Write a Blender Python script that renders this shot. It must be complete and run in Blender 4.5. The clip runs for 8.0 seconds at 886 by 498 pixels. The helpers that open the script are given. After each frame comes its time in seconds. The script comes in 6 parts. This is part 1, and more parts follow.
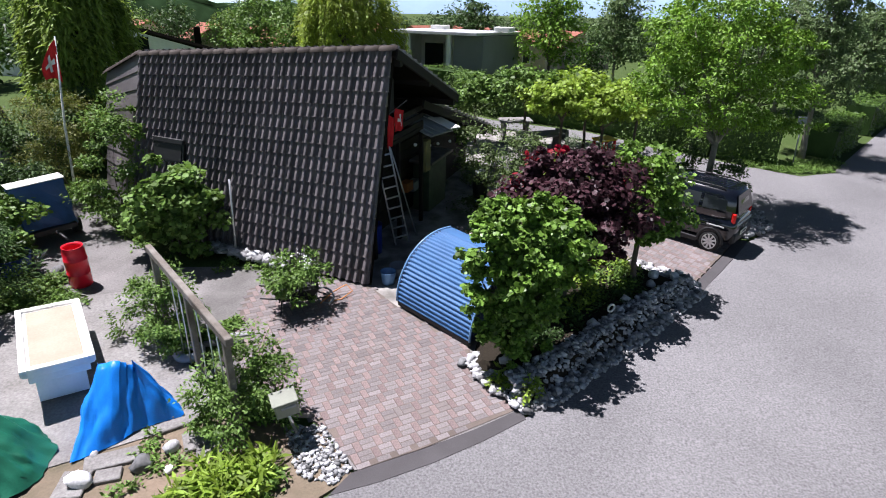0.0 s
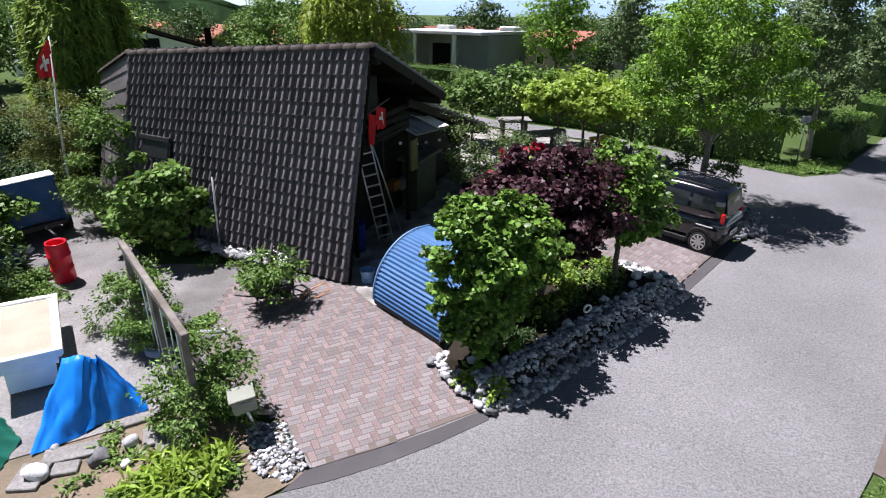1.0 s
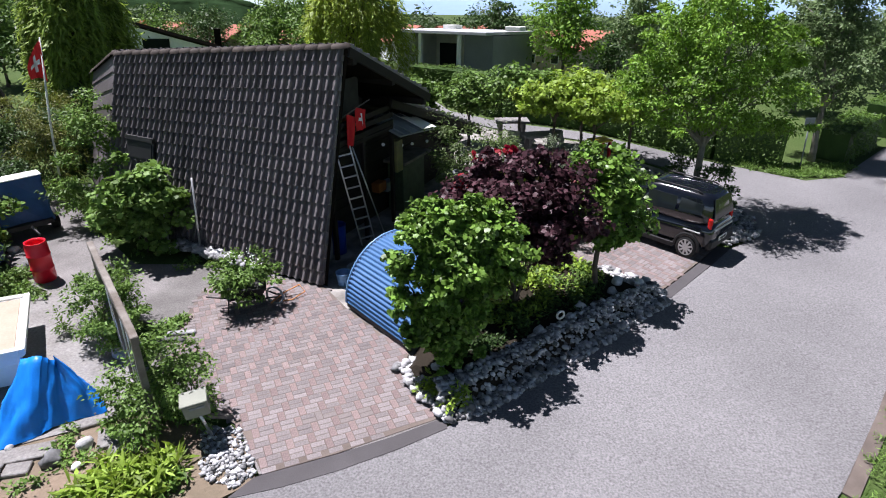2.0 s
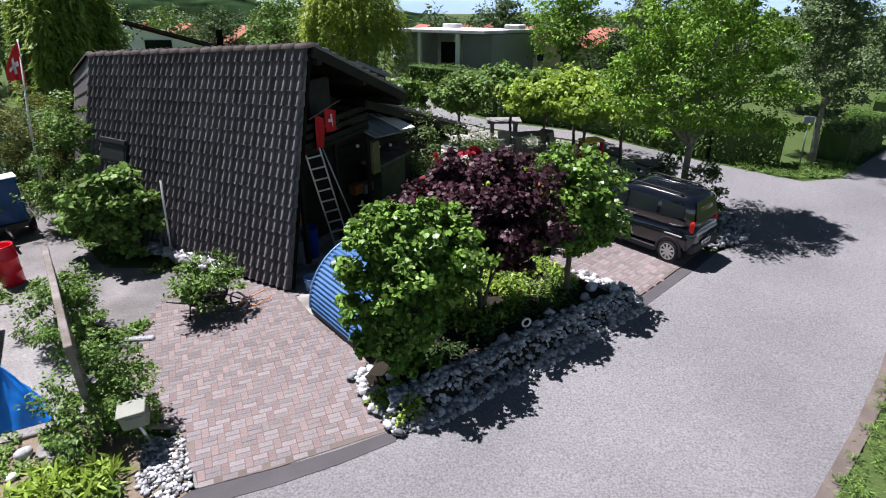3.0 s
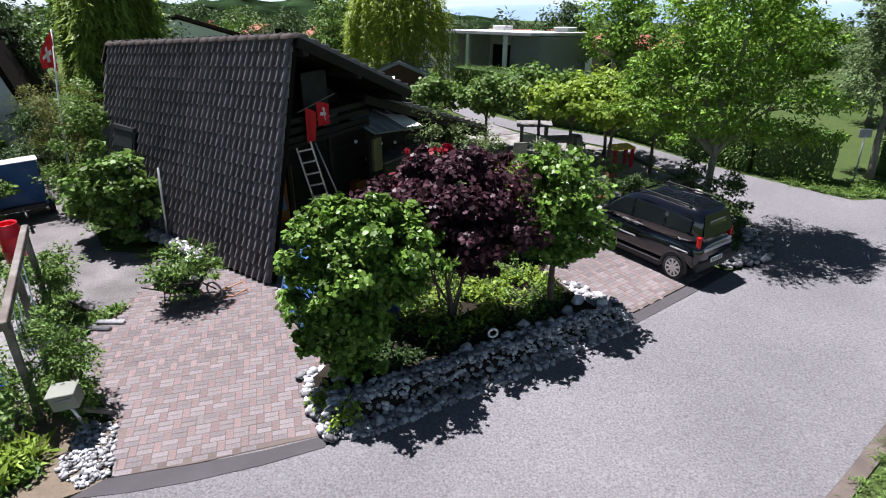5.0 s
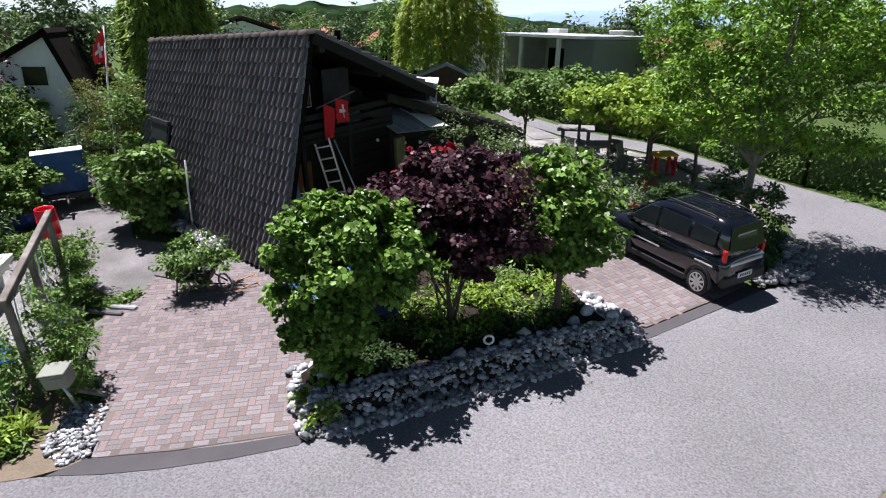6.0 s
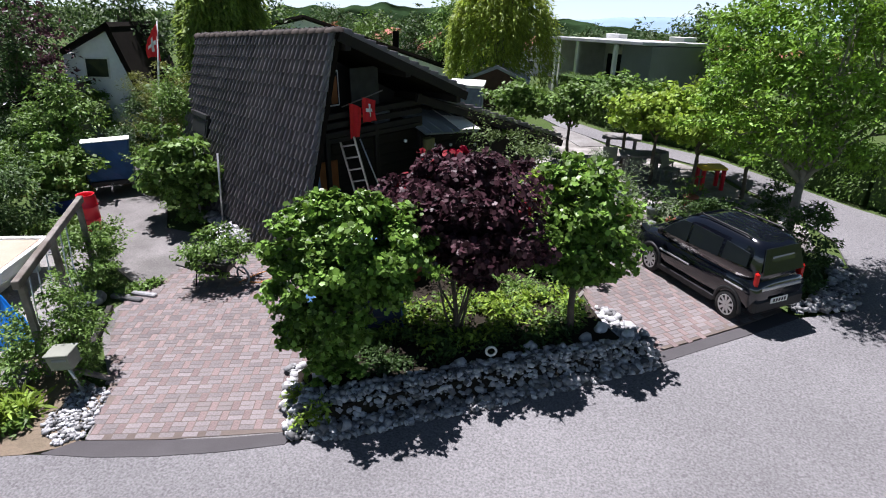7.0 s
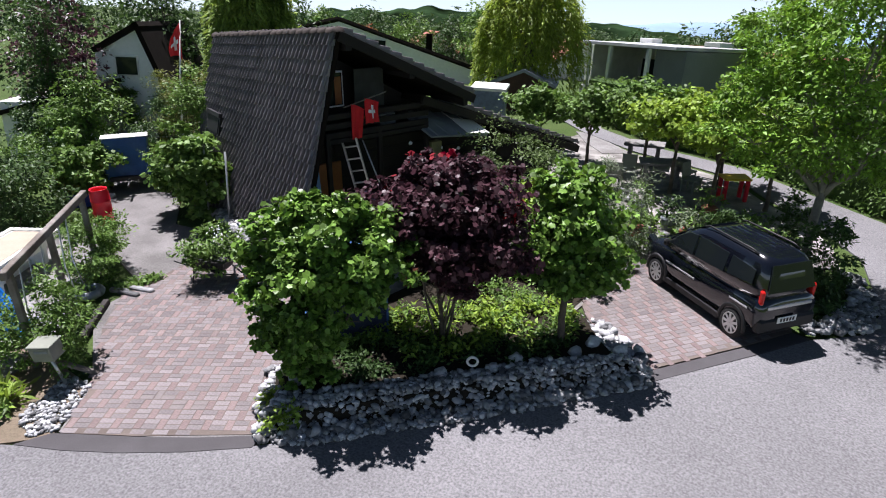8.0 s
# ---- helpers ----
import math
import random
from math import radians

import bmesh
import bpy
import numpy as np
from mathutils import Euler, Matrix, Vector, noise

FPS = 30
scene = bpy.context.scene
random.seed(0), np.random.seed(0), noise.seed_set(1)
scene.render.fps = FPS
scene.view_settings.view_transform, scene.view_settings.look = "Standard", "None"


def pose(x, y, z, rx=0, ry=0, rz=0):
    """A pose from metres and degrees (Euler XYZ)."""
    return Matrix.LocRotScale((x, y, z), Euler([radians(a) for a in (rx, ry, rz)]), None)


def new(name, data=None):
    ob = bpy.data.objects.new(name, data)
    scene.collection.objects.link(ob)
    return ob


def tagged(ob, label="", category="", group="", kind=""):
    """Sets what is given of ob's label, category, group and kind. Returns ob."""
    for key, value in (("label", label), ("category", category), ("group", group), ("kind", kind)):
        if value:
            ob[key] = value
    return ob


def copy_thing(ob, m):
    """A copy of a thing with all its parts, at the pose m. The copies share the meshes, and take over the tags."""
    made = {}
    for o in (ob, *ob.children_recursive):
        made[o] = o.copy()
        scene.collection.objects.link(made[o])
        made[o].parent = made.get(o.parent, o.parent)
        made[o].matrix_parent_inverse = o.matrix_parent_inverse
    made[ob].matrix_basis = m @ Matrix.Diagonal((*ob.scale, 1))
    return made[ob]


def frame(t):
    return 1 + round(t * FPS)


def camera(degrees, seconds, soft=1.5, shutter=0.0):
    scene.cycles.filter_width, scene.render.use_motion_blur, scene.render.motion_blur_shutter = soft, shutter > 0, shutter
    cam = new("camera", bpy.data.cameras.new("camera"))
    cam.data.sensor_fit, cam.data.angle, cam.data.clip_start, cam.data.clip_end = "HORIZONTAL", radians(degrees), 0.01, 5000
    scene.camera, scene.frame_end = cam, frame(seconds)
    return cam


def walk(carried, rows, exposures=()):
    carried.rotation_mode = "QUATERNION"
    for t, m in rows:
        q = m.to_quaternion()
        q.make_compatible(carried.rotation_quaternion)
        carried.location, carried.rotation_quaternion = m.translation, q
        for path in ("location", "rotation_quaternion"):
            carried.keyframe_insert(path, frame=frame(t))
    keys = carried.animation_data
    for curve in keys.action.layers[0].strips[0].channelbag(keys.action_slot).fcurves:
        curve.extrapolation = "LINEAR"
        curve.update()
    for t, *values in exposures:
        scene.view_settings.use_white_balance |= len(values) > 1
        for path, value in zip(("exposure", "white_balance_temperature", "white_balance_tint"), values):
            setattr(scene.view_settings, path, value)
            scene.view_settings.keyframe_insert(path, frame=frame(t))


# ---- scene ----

# The site climbs five degrees away from the first eye. Plan coordinates lie in its plane.
SITE = pose(0, 0, 0, 5, 0, 0)
cam = camera(71.6, 8.0, soft=1.05)
PATH = [
    (0.0, 0.002, 0.003, 6.799, 63.93, -0.99, 3.02),
    (0.5, 0.431, 0.035, 6.745, 63.95, -0.69, 3.85),
    (1.0, 0.905, 0.121, 6.722, 64.02, -0.54, 4.90),
    (1.5, 1.367, 0.229, 6.739, 64.02, -0.40, 5.97),
    (3.0, 2.809, 0.922, 6.651, 63.93, 0.42, 8.32),
    (3.5, 3.290, 1.133, 6.615, 63.95, 0.76, 8.97),
    (4.0, 3.717, 1.334, 6.496, 64.04, 0.97, 9.17),
    (4.5, 4.061, 1.524, 6.426, 64.27, 0.59, 11.97),
    (6.0, 5.475, 2.343, 6.148, 64.98, 0.54, 21.98),
    (6.5, 5.835, 2.635, 6.121, 65.15, 0.30, 25.25),
    (7.0, 6.143, 2.948, 6.074, 65.26, -0.02, 28.26),
    (7.5, 6.463, 3.240, 6.050, 65.37, -0.11, 30.51),
    (8.0, 6.775, 3.609, 6.004, 65.55, -0.19, 32.36),
]
walk(cam, [(t, SITE @ pose(x, y, z, rx, ry, rz)) for t, x, y, z, rx, ry, rz in PATH])

# ---- light ----
ray = (SITE.to_3x3() @ Vector((0.38, -0.22, -1.0))).normalized()
sun = new("sun", bpy.data.lights.new("sun", "SUN"))
sun.data.energy, sun.data.angle, sun.data.color = 5.0, radians(0.55), (0.99, 0.95, 1.02)
sun.matrix_basis = Matrix.Translation((0, 0, 60)) @ ray.to_track_quat("-Z", "Y").to_matrix().to_4x4()
world = bpy.data.worlds.new("sky")
scene.world = world
world.use_nodes = True
wn = world.node_tree.nodes
sky = wn.new("ShaderNodeTexSky")
sky.sky_type, sky.sun_disc = "NISHITA", False
sky.sun_elevation = math.asin(-ray.z)
sky.sun_rotation = math.atan2(-ray.x, -ray.y)
sky.air_density, sky.dust_density, sky.ozone_density = 1.0, 0.3, 2.5
wn["Background"].inputs[1].default_value = 0.021
world.node_tree.links.new(sky.outputs[0], wn["Background"].inputs[0])
scene.view_settings.exposure = 1.1


# ---- materials ----
def material(name, colour, rough=0.7, metal=0.0, vary=0.25, scale=6.0, grain=60.0, bump=0.15, second=None, blend=0.5,
             island=0.0, each=0.0, spec=0.4, through_light=0.0, coat=0.0):
    """A surface with stains at one scale and grain at another; island and each vary it piece by piece."""
    m = bpy.data.materials.new(name)
    m.use_nodes = True
    n, l = m.node_tree.nodes, m.node_tree.links
    b = n["Principled BSDF"]
    b.inputs["Roughness"].default_value, b.inputs["Metallic"].default_value = rough, metal
    b.inputs["Specular IOR Level"].default_value = spec
    b.inputs["Coat Weight"].default_value = coat
    where = n.new("ShaderNodeTexCoord")
    big, fine = n.new("ShaderNodeTexNoise"), n.new("ShaderNodeTexNoise")
    for tex, s, d in ((big, scale, 5.0), (fine, grain, 3.0)):
        tex.inputs["Scale"].default_value, tex.inputs["Detail"].default_value = s, d
        l.new(where.outputs["Object"], tex.inputs["Vector"])
    ramp = n.new("ShaderNodeMapRange")
    ramp.inputs[1].default_value, ramp.inputs[2].default_value = 0.5 - 0.2 * blend - 0.1, 0.5 + 0.2 * blend + 0.1
    l.new(big.outputs["Fac"], ramp.inputs[0])
    mix = n.new("ShaderNodeMix")
    mix.data_type = "RGBA"
    c = Vector(colour)
    two = Vector(second) if second else c * (1 - vary)
    mix.inputs["A"].default_value, mix.inputs["B"].default_value = (*two, 1), (*(c if second else c * (1 + vary * 0.6)), 1)
    l.new(ramp.outputs[0], mix.inputs["Factor"])
    hsv = n.new("ShaderNodeHueSaturation")
    l.new(mix.outputs["Result"], hsv.inputs["Color"])
    add = n.new("ShaderNodeMath")
    add.operation, add.inputs[1].default_value, add.inputs[2].default_value = "MULTIPLY_ADD", vary * 1.2, 1 - vary * 0.6
    l.new(fine.outputs["Fac"], add.inputs[0])
    last = add.outputs[0]
    for amount, node, out in ((island, "ShaderNodeNewGeometry", "Random Per Island"), (each, "ShaderNodeObjectInfo", "Random")):
        if amount:
            src, scl, mul = n.new(node), n.new("ShaderNodeMath"), n.new("ShaderNodeMath")
            scl.operation, scl.inputs[1].default_value, scl.inputs[2].default_value = "MULTIPLY_ADD", 2 * amount, 1 - amount
            mul.operation = "MULTIPLY"
            l.new(src.outputs[out], scl.inputs[0])
            l.new(scl.outputs[0], mul.inputs[0])
            l.new(last, mul.inputs[1])
            last = mul.outputs[0]
    l.new(last, hsv.inputs["Value"])
    l.new(hsv.outputs["Color"], b.inputs["Base Color"])
    if bump:
        bp = n.new("ShaderNodeBump")
        bp.inputs["Strength"].default_value, bp.inputs["Distance"].default_value = bump, 0.02
        l.new(fine.outputs["Fac"], bp.inputs["Height"])
        l.new(bp.outputs[0], b.inputs["Normal"])
    if through_light:
        tr, ms = n.new("ShaderNodeBsdfTranslucent"), n.new("ShaderNodeMixShader")
        warm = n.new("ShaderNodeHueSaturation")
        warm.inputs["Hue"].default_value, warm.inputs["Saturation"].default_value, warm.inputs["Value"].default_value = 0.49, 1.05, 1.4
        l.new(hsv.outputs["Color"], warm.inputs["Color"])
        l.new(warm.outputs["Color"], tr.inputs["Color"])
        ms.inputs[0].default_value = through_light
        l.new(b.outputs[0], ms.inputs[1])
        l.new(tr.outputs[0], ms.inputs[2])
        l.new(ms.outputs[0], n["Material Output"].inputs["Surface"])
    return m


def leaf(name, colour, amount=0.45, gloss=0.5, see=0.2):
    r, g, b = colour
    return material(name, (r * 1.04, g * 1.02, b * 1.0), gloss, vary=0.2, scale=1.2, grain=14, bump=0, island=amount, through_light=see, spec=0.2)


GRASS = material("lawn", (0.062, 0.088, 0.028), 0.95, vary=0.9, scale=0.7, grain=20, bump=0.8, second=(0.045, 0.075, 0.02), spec=0.1)
SOIL = material("soil", (0.03, 0.024, 0.018), 0.95, vary=0.35, scale=1.1, grain=22, bump=0.6, second=(0.02, 0.017, 0.012), spec=0.1)
ASPHALT = material("asphalt", (0.185, 0.18, 0.184), 0.92, vary=1.35, scale=0.35, grain=30, bump=0.9, second=(0.138, 0.134, 0.137), spec=0.2)
TARMAC = material("old_asphalt", (0.2, 0.188, 0.184), 0.93, vary=0.9, scale=0.9, grain=32, bump=0.5, second=(0.1, 0.095, 0.09), spec=0.2)
CURB = material("asphalt_strip", (0.082, 0.077, 0.08), 0.9, vary=0.2, scale=1.5, grain=60, second=(0.065, 0.061, 0.063), spec=0.1)
CONCRETE = material("concrete", (0.23, 0.222, 0.215), 0.9, vary=0.9, scale=1.3, grain=22, bump=0.4, second=(0.15, 0.14, 0.132), blend=0.35)
TERRACE = material("terrace_stone", (0.3, 0.285, 0.265), 0.9, vary=0.4, scale=1.9, grain=14, bump=0.4, second=(0.12, 0.11, 0.1), blend=0.2)
PAVER = material("paver", (0.186, 0.163, 0.159), 0.9, vary=0.8, scale=0.9, grain=30, second=(0.175, 0.156, 0.158), each=0.2, island=0.2, bump=0.3, spec=0.25)
JOINT = material("joint_sand", (0.13, 0.105, 0.09), 0.95, vary=0.3, scale=2, grain=50)
TILE = material("roof_tile", (0.142, 0.126, 0.131), 0.42, vary=0.3, scale=1.2, grain=24, second=(0.08, 0.07, 0.072), each=0.25, island=0.25, bump=0.2, spec=0.8)
RIDGE = material("ridge_tile", (0.06, 0.048, 0.042), 0.75, vary=0.3, scale=2, grain=24, each=0.25, spec=0.2)
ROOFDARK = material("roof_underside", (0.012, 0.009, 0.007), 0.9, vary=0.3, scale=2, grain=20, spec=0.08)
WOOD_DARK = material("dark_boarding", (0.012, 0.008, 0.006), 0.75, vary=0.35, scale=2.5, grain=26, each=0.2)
WOOD_GREY = material("weathered_wood", (0.22, 0.2, 0.18), 0.85, vary=0.35, scale=3, grain=30, second=(0.1, 0.08, 0.065), bump=0.4)
BARK = material("bark", (0.115, 0.09, 0.07), 0.9, vary=0.35, scale=6, grain=30, bump=0.6)
BARK_PALE = material("pale_bark", (0.24, 0.215, 0.18), 0.9, vary=0.35, scale=6, grain=30, bump=0.5)
STONE = material("field_stone", (0.27, 0.27, 0.274), 0.85, vary=0.4, scale=5, grain=26, island=0.75, each=0.75, bump=0.4)
RED_PLASTIC = material("red_plastic", (0.62, 0.012, 0.03), 0.35, vary=0.08, scale=4, grain=30, bump=0.03)
BLUE_TARP = material("blue_tarpaulin", (0.008, 0.2, 0.72), 0.38, vary=0.15, scale=3, grain=40, bump=0.1)
NAVY_TARP = material("navy_tarpaulin", (0.03, 0.085, 0.24), 0.5, vary=0.25, scale=3, grain=30, bump=0.1)
GREEN_TARP = material("green_tarpaulin", (0.012, 0.13, 0.075), 0.45, vary=0.25, scale=3, grain=40, bump=0.15)
BLUE_METAL = material("blue_sheet_metal", (0.047, 0.128, 0.28), 0.6, vary=0.12, scale=2, grain=30, bump=0.03, spec=0.3)
PALE_BLUE = material("pale_blue_edge", (0.13, 0.26, 0.46), 0.4, vary=0.1, bump=0)
WHITE = material("white_paint", (0.78, 0.77, 0.74), 0.6, vary=0.1, scale=2.5, grain=30, bump=0.05)
RENDER_GREY = material("grey_render", (0.2, 0.21, 0.205), 0.9, vary=0.15, scale=0.5, grain=14)
SAND = material("sandy_top", (0.4, 0.33, 0.26), 0.9, vary=0.2, scale=1.5, grain=24, second=(0.33, 0.265, 0.205))
CARPAINT = material("dark_car_paint", (0.004, 0.005, 0.009), 0.16, metal=0.0, vary=0.05, scale=3, grain=200, bump=0, coat=1.0)
RUBBER = material("rubber", (0.018, 0.018, 0.018), 0.8, vary=0.2)
ALLOY = material("silver_hub_cap", (0.6, 0.6, 0.6), 0.35, metal=0.7, vary=0.05, bump=0)
GLASS_DARK = material("dark_glass", (0.012, 0.016, 0.018), 0.06, vary=0.02, bump=0, spec=0.4)
BLACK = material("black_plastic", (0.012, 0.012, 0.013), 0.55, vary=0.1, bump=0.02)
RED_LENS = material("red_lens", (0.55, 0.015, 0.012), 0.2, vary=0.05, bump=0)
ALU = material("aluminium", (0.62, 0.63, 0.64), 0.38, metal=0.8, vary=0.08, bump=0.02)
RED_CLOTH = material("red_cloth", (0.62, 0.018, 0.022), 0.8, vary=0.15, scale=5, grain=60)
WHITE_CLOTH = material("white_cloth", (0.8, 0.8, 0.8), 0.8, vary=0.06)
GREY_SHEET = material("grey_roof_sheet", (0.2, 0.22, 0.24), 0.45, vary=0.2, scale=2, grain=20)
BEIGE = material("beige_plastic", (0.2, 0.21, 0.17), 0.6, vary=0.12, scale=5, grain=30)
TERRACOTTA = material("red_roof_tiles", (0.3, 0.1, 0.065), 0.8, vary=0.3, scale=1.5, grain=9)
ORANGE_WOOD = material("orange_wood", (0.33, 0.115, 0.03), 0.6, vary=0.25, scale=3, grain=20)
BROWN_WOOD = material("brown_wood", (0.055, 0.024, 0.016), 0.7, vary=0.3, scale=3, grain=20)
YELLOW = material("yellow_paint", (0.7, 0.46, 0.02), 0.5, vary=0.1)
L_MAPLE = leaf("maple_leaf", (0.115, 0.21, 0.037), 0.6, 0.38, see=0.15)
L_PURPLE = leaf("purple_leaf", (0.062, 0.028, 0.036), 0.7, 0.43, 0.25)
L_RED = leaf("red_leaf", (0.22, 0.012, 0.02), 0.4)
L_MID = leaf("mid_green_leaf", (0.115, 0.2, 0.045))
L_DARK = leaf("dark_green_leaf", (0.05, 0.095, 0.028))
L_LIME = leaf("lime_leaf", (0.21, 0.31, 0.05), see=0.28)
L_WALNUT = leaf("broad_tree_leaf", (0.145, 0.265, 0.036), 0.55, see=0.22)
L_WILLOW = leaf("willow_leaf", (0.2, 0.29, 0.06), 0.4, see=0.35)
L_BIRCH = leaf("birch_leaf", (0.125, 0.185, 0.08), 0.4, see=0.3)
L_HEDGE = leaf("hedge_leaf", (0.075, 0.14, 0.026), 0.35)
L_SILVER = leaf("grey_green_leaf", (0.13, 0.17, 0.1), 0.35)
L_FAR = leaf("far_leaf", (0.05, 0.085, 0.03), 0.4, 0.6, 0.15)


# ---- builders ----
def P(x, y, z=0.0):
    """A plan point, z above the site's plane, in the world."""
    return SITE @ Vector((x, y, z))


def thing(name, m, label, category, group="", kind=""):
    ob = new(name)
    ob.empty_display_size = 0.2
    ob.matrix_basis = m
    return tagged(ob, label, category, group, kind)


def upright(x, y, turn=0.0, z=0.0):
    return Matrix.Translation(P(x, y, z)) @ pose(0, 0, 0, 0, 0, turn)


def onsite(x, y, turn=0.0, z=0.0):
    return SITE @ pose(x, y, z, 0, 0, turn)


def finish(name, me, mat, parent=None, label="", smooth=False):
    mats = mat if isinstance(mat, (list, tuple)) else [mat]
    for m in mats:
        me.materials.append(m)
    if smooth:
        me.shade_smooth()
    ob = new(name, me)
    if parent is not None:
        ob.parent = parent
    if label:
        ob["label"] = label
    return ob


def part(name, bm, mat, parent=None, label="", smooth=False):
    me = bpy.data.meshes.new(name)
    bm.to_mesh(me)
    bm.free()
    return finish(name, me, mat, parent, label, smooth)


def raw(name, verts, faces, mat, parent=None, label="", smooth=False):
    me = bpy.data.meshes.new(name)
    me.from_pydata([tuple(v) for v in verts], [], [tuple(f) for f in faces])
    me.update()
    return finish(name, me, mat, parent, label, smooth)


def box(bm, sx, sy, sz, at=(0, 0, 0), turn=(0, 0, 0), bevel=0.0):
    """A box with its centre at a place; a bevel softens its edges."""
    r = bmesh.ops.create_cube(bm, size=1.0)
    vs = r["verts"]
    for v in vs:
        v.co = Vector((v.co.x * sx, v.co.y * sy, v.co.z * sz))
    if bevel:
        es = list({e for v in vs for e in v.link_edges})
        out = bmesh.ops.bevel(bm, geom=es, offset=bevel, segments=1, affect="EDGES", clamp_overlap=True)
        vs = list({v for f in out["faces"] for v in f.verts} | {v for v in vs if v.is_valid})
    m = pose(*at, *turn)
    for v in vs:
        v.co = m @ v.co
    return vs


def boxed(name, size, at, mat, parent=None, label="", turn=(0, 0, 0), bevel=0.01):
    bm = bmesh.new()
    box(bm, *size, at, turn, bevel)
    return part(name, bm, mat, parent, label)


def tube(bm, points, radii, seg=7, cap=True):
    """A tapered tube along points."""
    rings = []
    pts = [Vector(p) for p in points]
    for i, p in enumerate(pts):
        d = (pts[min(i + 1, len(pts) - 1)] - pts[max(i - 1, 0)]).normalized()
        a = d.orthogonal().normalized() if i == 0 else (rings_a - d * rings_a.dot(d)).normalized()
        rings_a = a
        b = d.cross(a)
        rings.append([bm.verts.new(p + radii[i] * (a * math.cos(k * math.tau / seg) + b * math.sin(k * math.tau / seg))) for k in range(seg)])
    for r, s in zip(rings, rings[1:]):
        for k in range(seg):
            bm.faces.new((r[k], r[(k + 1) % seg], s[(k + 1) % seg], s[k]))
    if cap:
        bm.faces.new(rings[0][::-1])
        bm.faces.new(rings[-1])


def tubed(name, points, radii, mat, parent=None, label="", seg=8, smooth=True):
    bm = bmesh.new()
    tube(bm, points, radii if isinstance(radii, (list, tuple)) else [radii] * len(points), seg)
    return part(name, bm, mat, parent, label, smooth)


def slab(name, outline, mat, top=0.0, thick=0.03, parent=None, label="", category="", kind="structure"):
    """A flat piece of ground with an outline in the plan."""
    bm = bmesh.new()
    up = [bm.verts.new(P(x, y, top)) for x, y in outline]
    down = [bm.verts.new(P(x, y, top - thick)) for x, y in outline]
    f = bm.faces.new(up)
    if f.normal.z < 0:
        f.normal_flip()
    n = len(up)
    for i in range(n):
        bm.faces.new((up[i], down[i], down[(i + 1) % n], up[(i + 1) % n]))
    bmesh.ops.recalc_face_normals(bm, faces=bm.faces)
    bmesh.ops.triangulate(bm, faces=[q for q in bm.faces if len(q.verts) > 4])
    ob = part(name, bm, mat, parent)
    return tagged(ob, label, category, "", kind) if label else ob


def inside(x, y, poly):
    odd, j = False, len(poly) - 1
    for i in range(len(poly)):
        (xi, yi), (xj, yj) = poly[i], poly[j]
        if (yi > y) != (yj > y) and x < (xj - xi) * (y - yi) / (yj - yi) + xi:
            odd = not odd
        j = i
    return odd


# ---- foliage ----
LEAF = {  # outline along and across, in leaf lengths
    "oval": ([(0, 0, 0), (0.35, 0.24, 0.05), (1, 0, -0.06), (0.35, -0.24, 0.05)], [(0, 1, 2), (0, 2, 3)]),
    "lobed": ([(0, 0, 0), (0.12, 0.42, 0.05), (0.4, 0.3, 0.03), (0.62, 0.52, -0.05), (1.0, 0, -0.08), (0.62, -0.52, -0.05), (0.4, -0.3, 0.03), (0.12, -0.42, 0.05)],
              [(0, 1, 2), (0, 2, 4), (2, 3, 4), (0, 4, 6), (4, 5, 6), (0, 6, 7)]),
    "strip": ([(0, 0.06, 0), (0, -0.06, 0), (0.55, -0.1, 0.06), (1, 0, -0.02), (0.55, 0.1, 0.06)], [(0, 1, 2), (0, 2, 4), (4, 2, 3)]),
}


def leaves(name, centres, outward, size, mat, parent, seed, shape="oval", droop=0.25, label="", jitter=0.35, spread=0.45):
    """One leaf at each centre, facing roughly outward."""
    rng = np.random.default_rng(seed)
    c, o = np.asarray(centres, float), np.asarray(outward, float)
    n = len(c)
    o = o / (np.linalg.norm(o, axis=1, keepdims=True) + 1e-9)
    nor = o * spread * 0.8 + rng.normal(0, 0.5, (n, 3)) + np.array([0, 0, 0.6])
    nor /= np.linalg.norm(nor, axis=1, keepdims=True)
    al = o + rng.normal(0, 0.7, (n, 3)) - np.array([0, 0, droop])
    al -= nor * (al * nor).sum(1, keepdims=True)
    al /= np.linalg.norm(al, axis=1, keepdims=True) + 1e-9
    ac = np.cross(nor, al)
    s = size * (1 + jitter * (rng.random((n, 1)) * 2 - 1))
    shp, tri = LEAF[shape]
    shp, tri = np.array(shp), np.array(tri)
    k = len(shp)
    v = c[:, None, :] + s[:, None, :] * (shp[None, :, 0:1] * al[:, None, :] + shp[None, :, 1:2] * ac[:, None, :] + shp[None, :, 2:3] * nor[:, None, :])
    f = tri[None] + (np.arange(n) * k)[:, None, None]
    me = bpy.data.meshes.new(name)
    me.vertices.add(n * k)
    me.vertices.foreach_set("co", v.ravel())
    m = n * len(tri)
    me.loops.add(m * 3)
    me.loops.foreach_set("vertex_index", f.ravel().astype(np.int32))
    me.polygons.add(m)
    me.polygons.foreach_set("loop_start", np.arange(0, 3 * m, 3, dtype=np.int32))
    me.update(calc_edges=True)
    return finish(name, me, mat, parent, label)


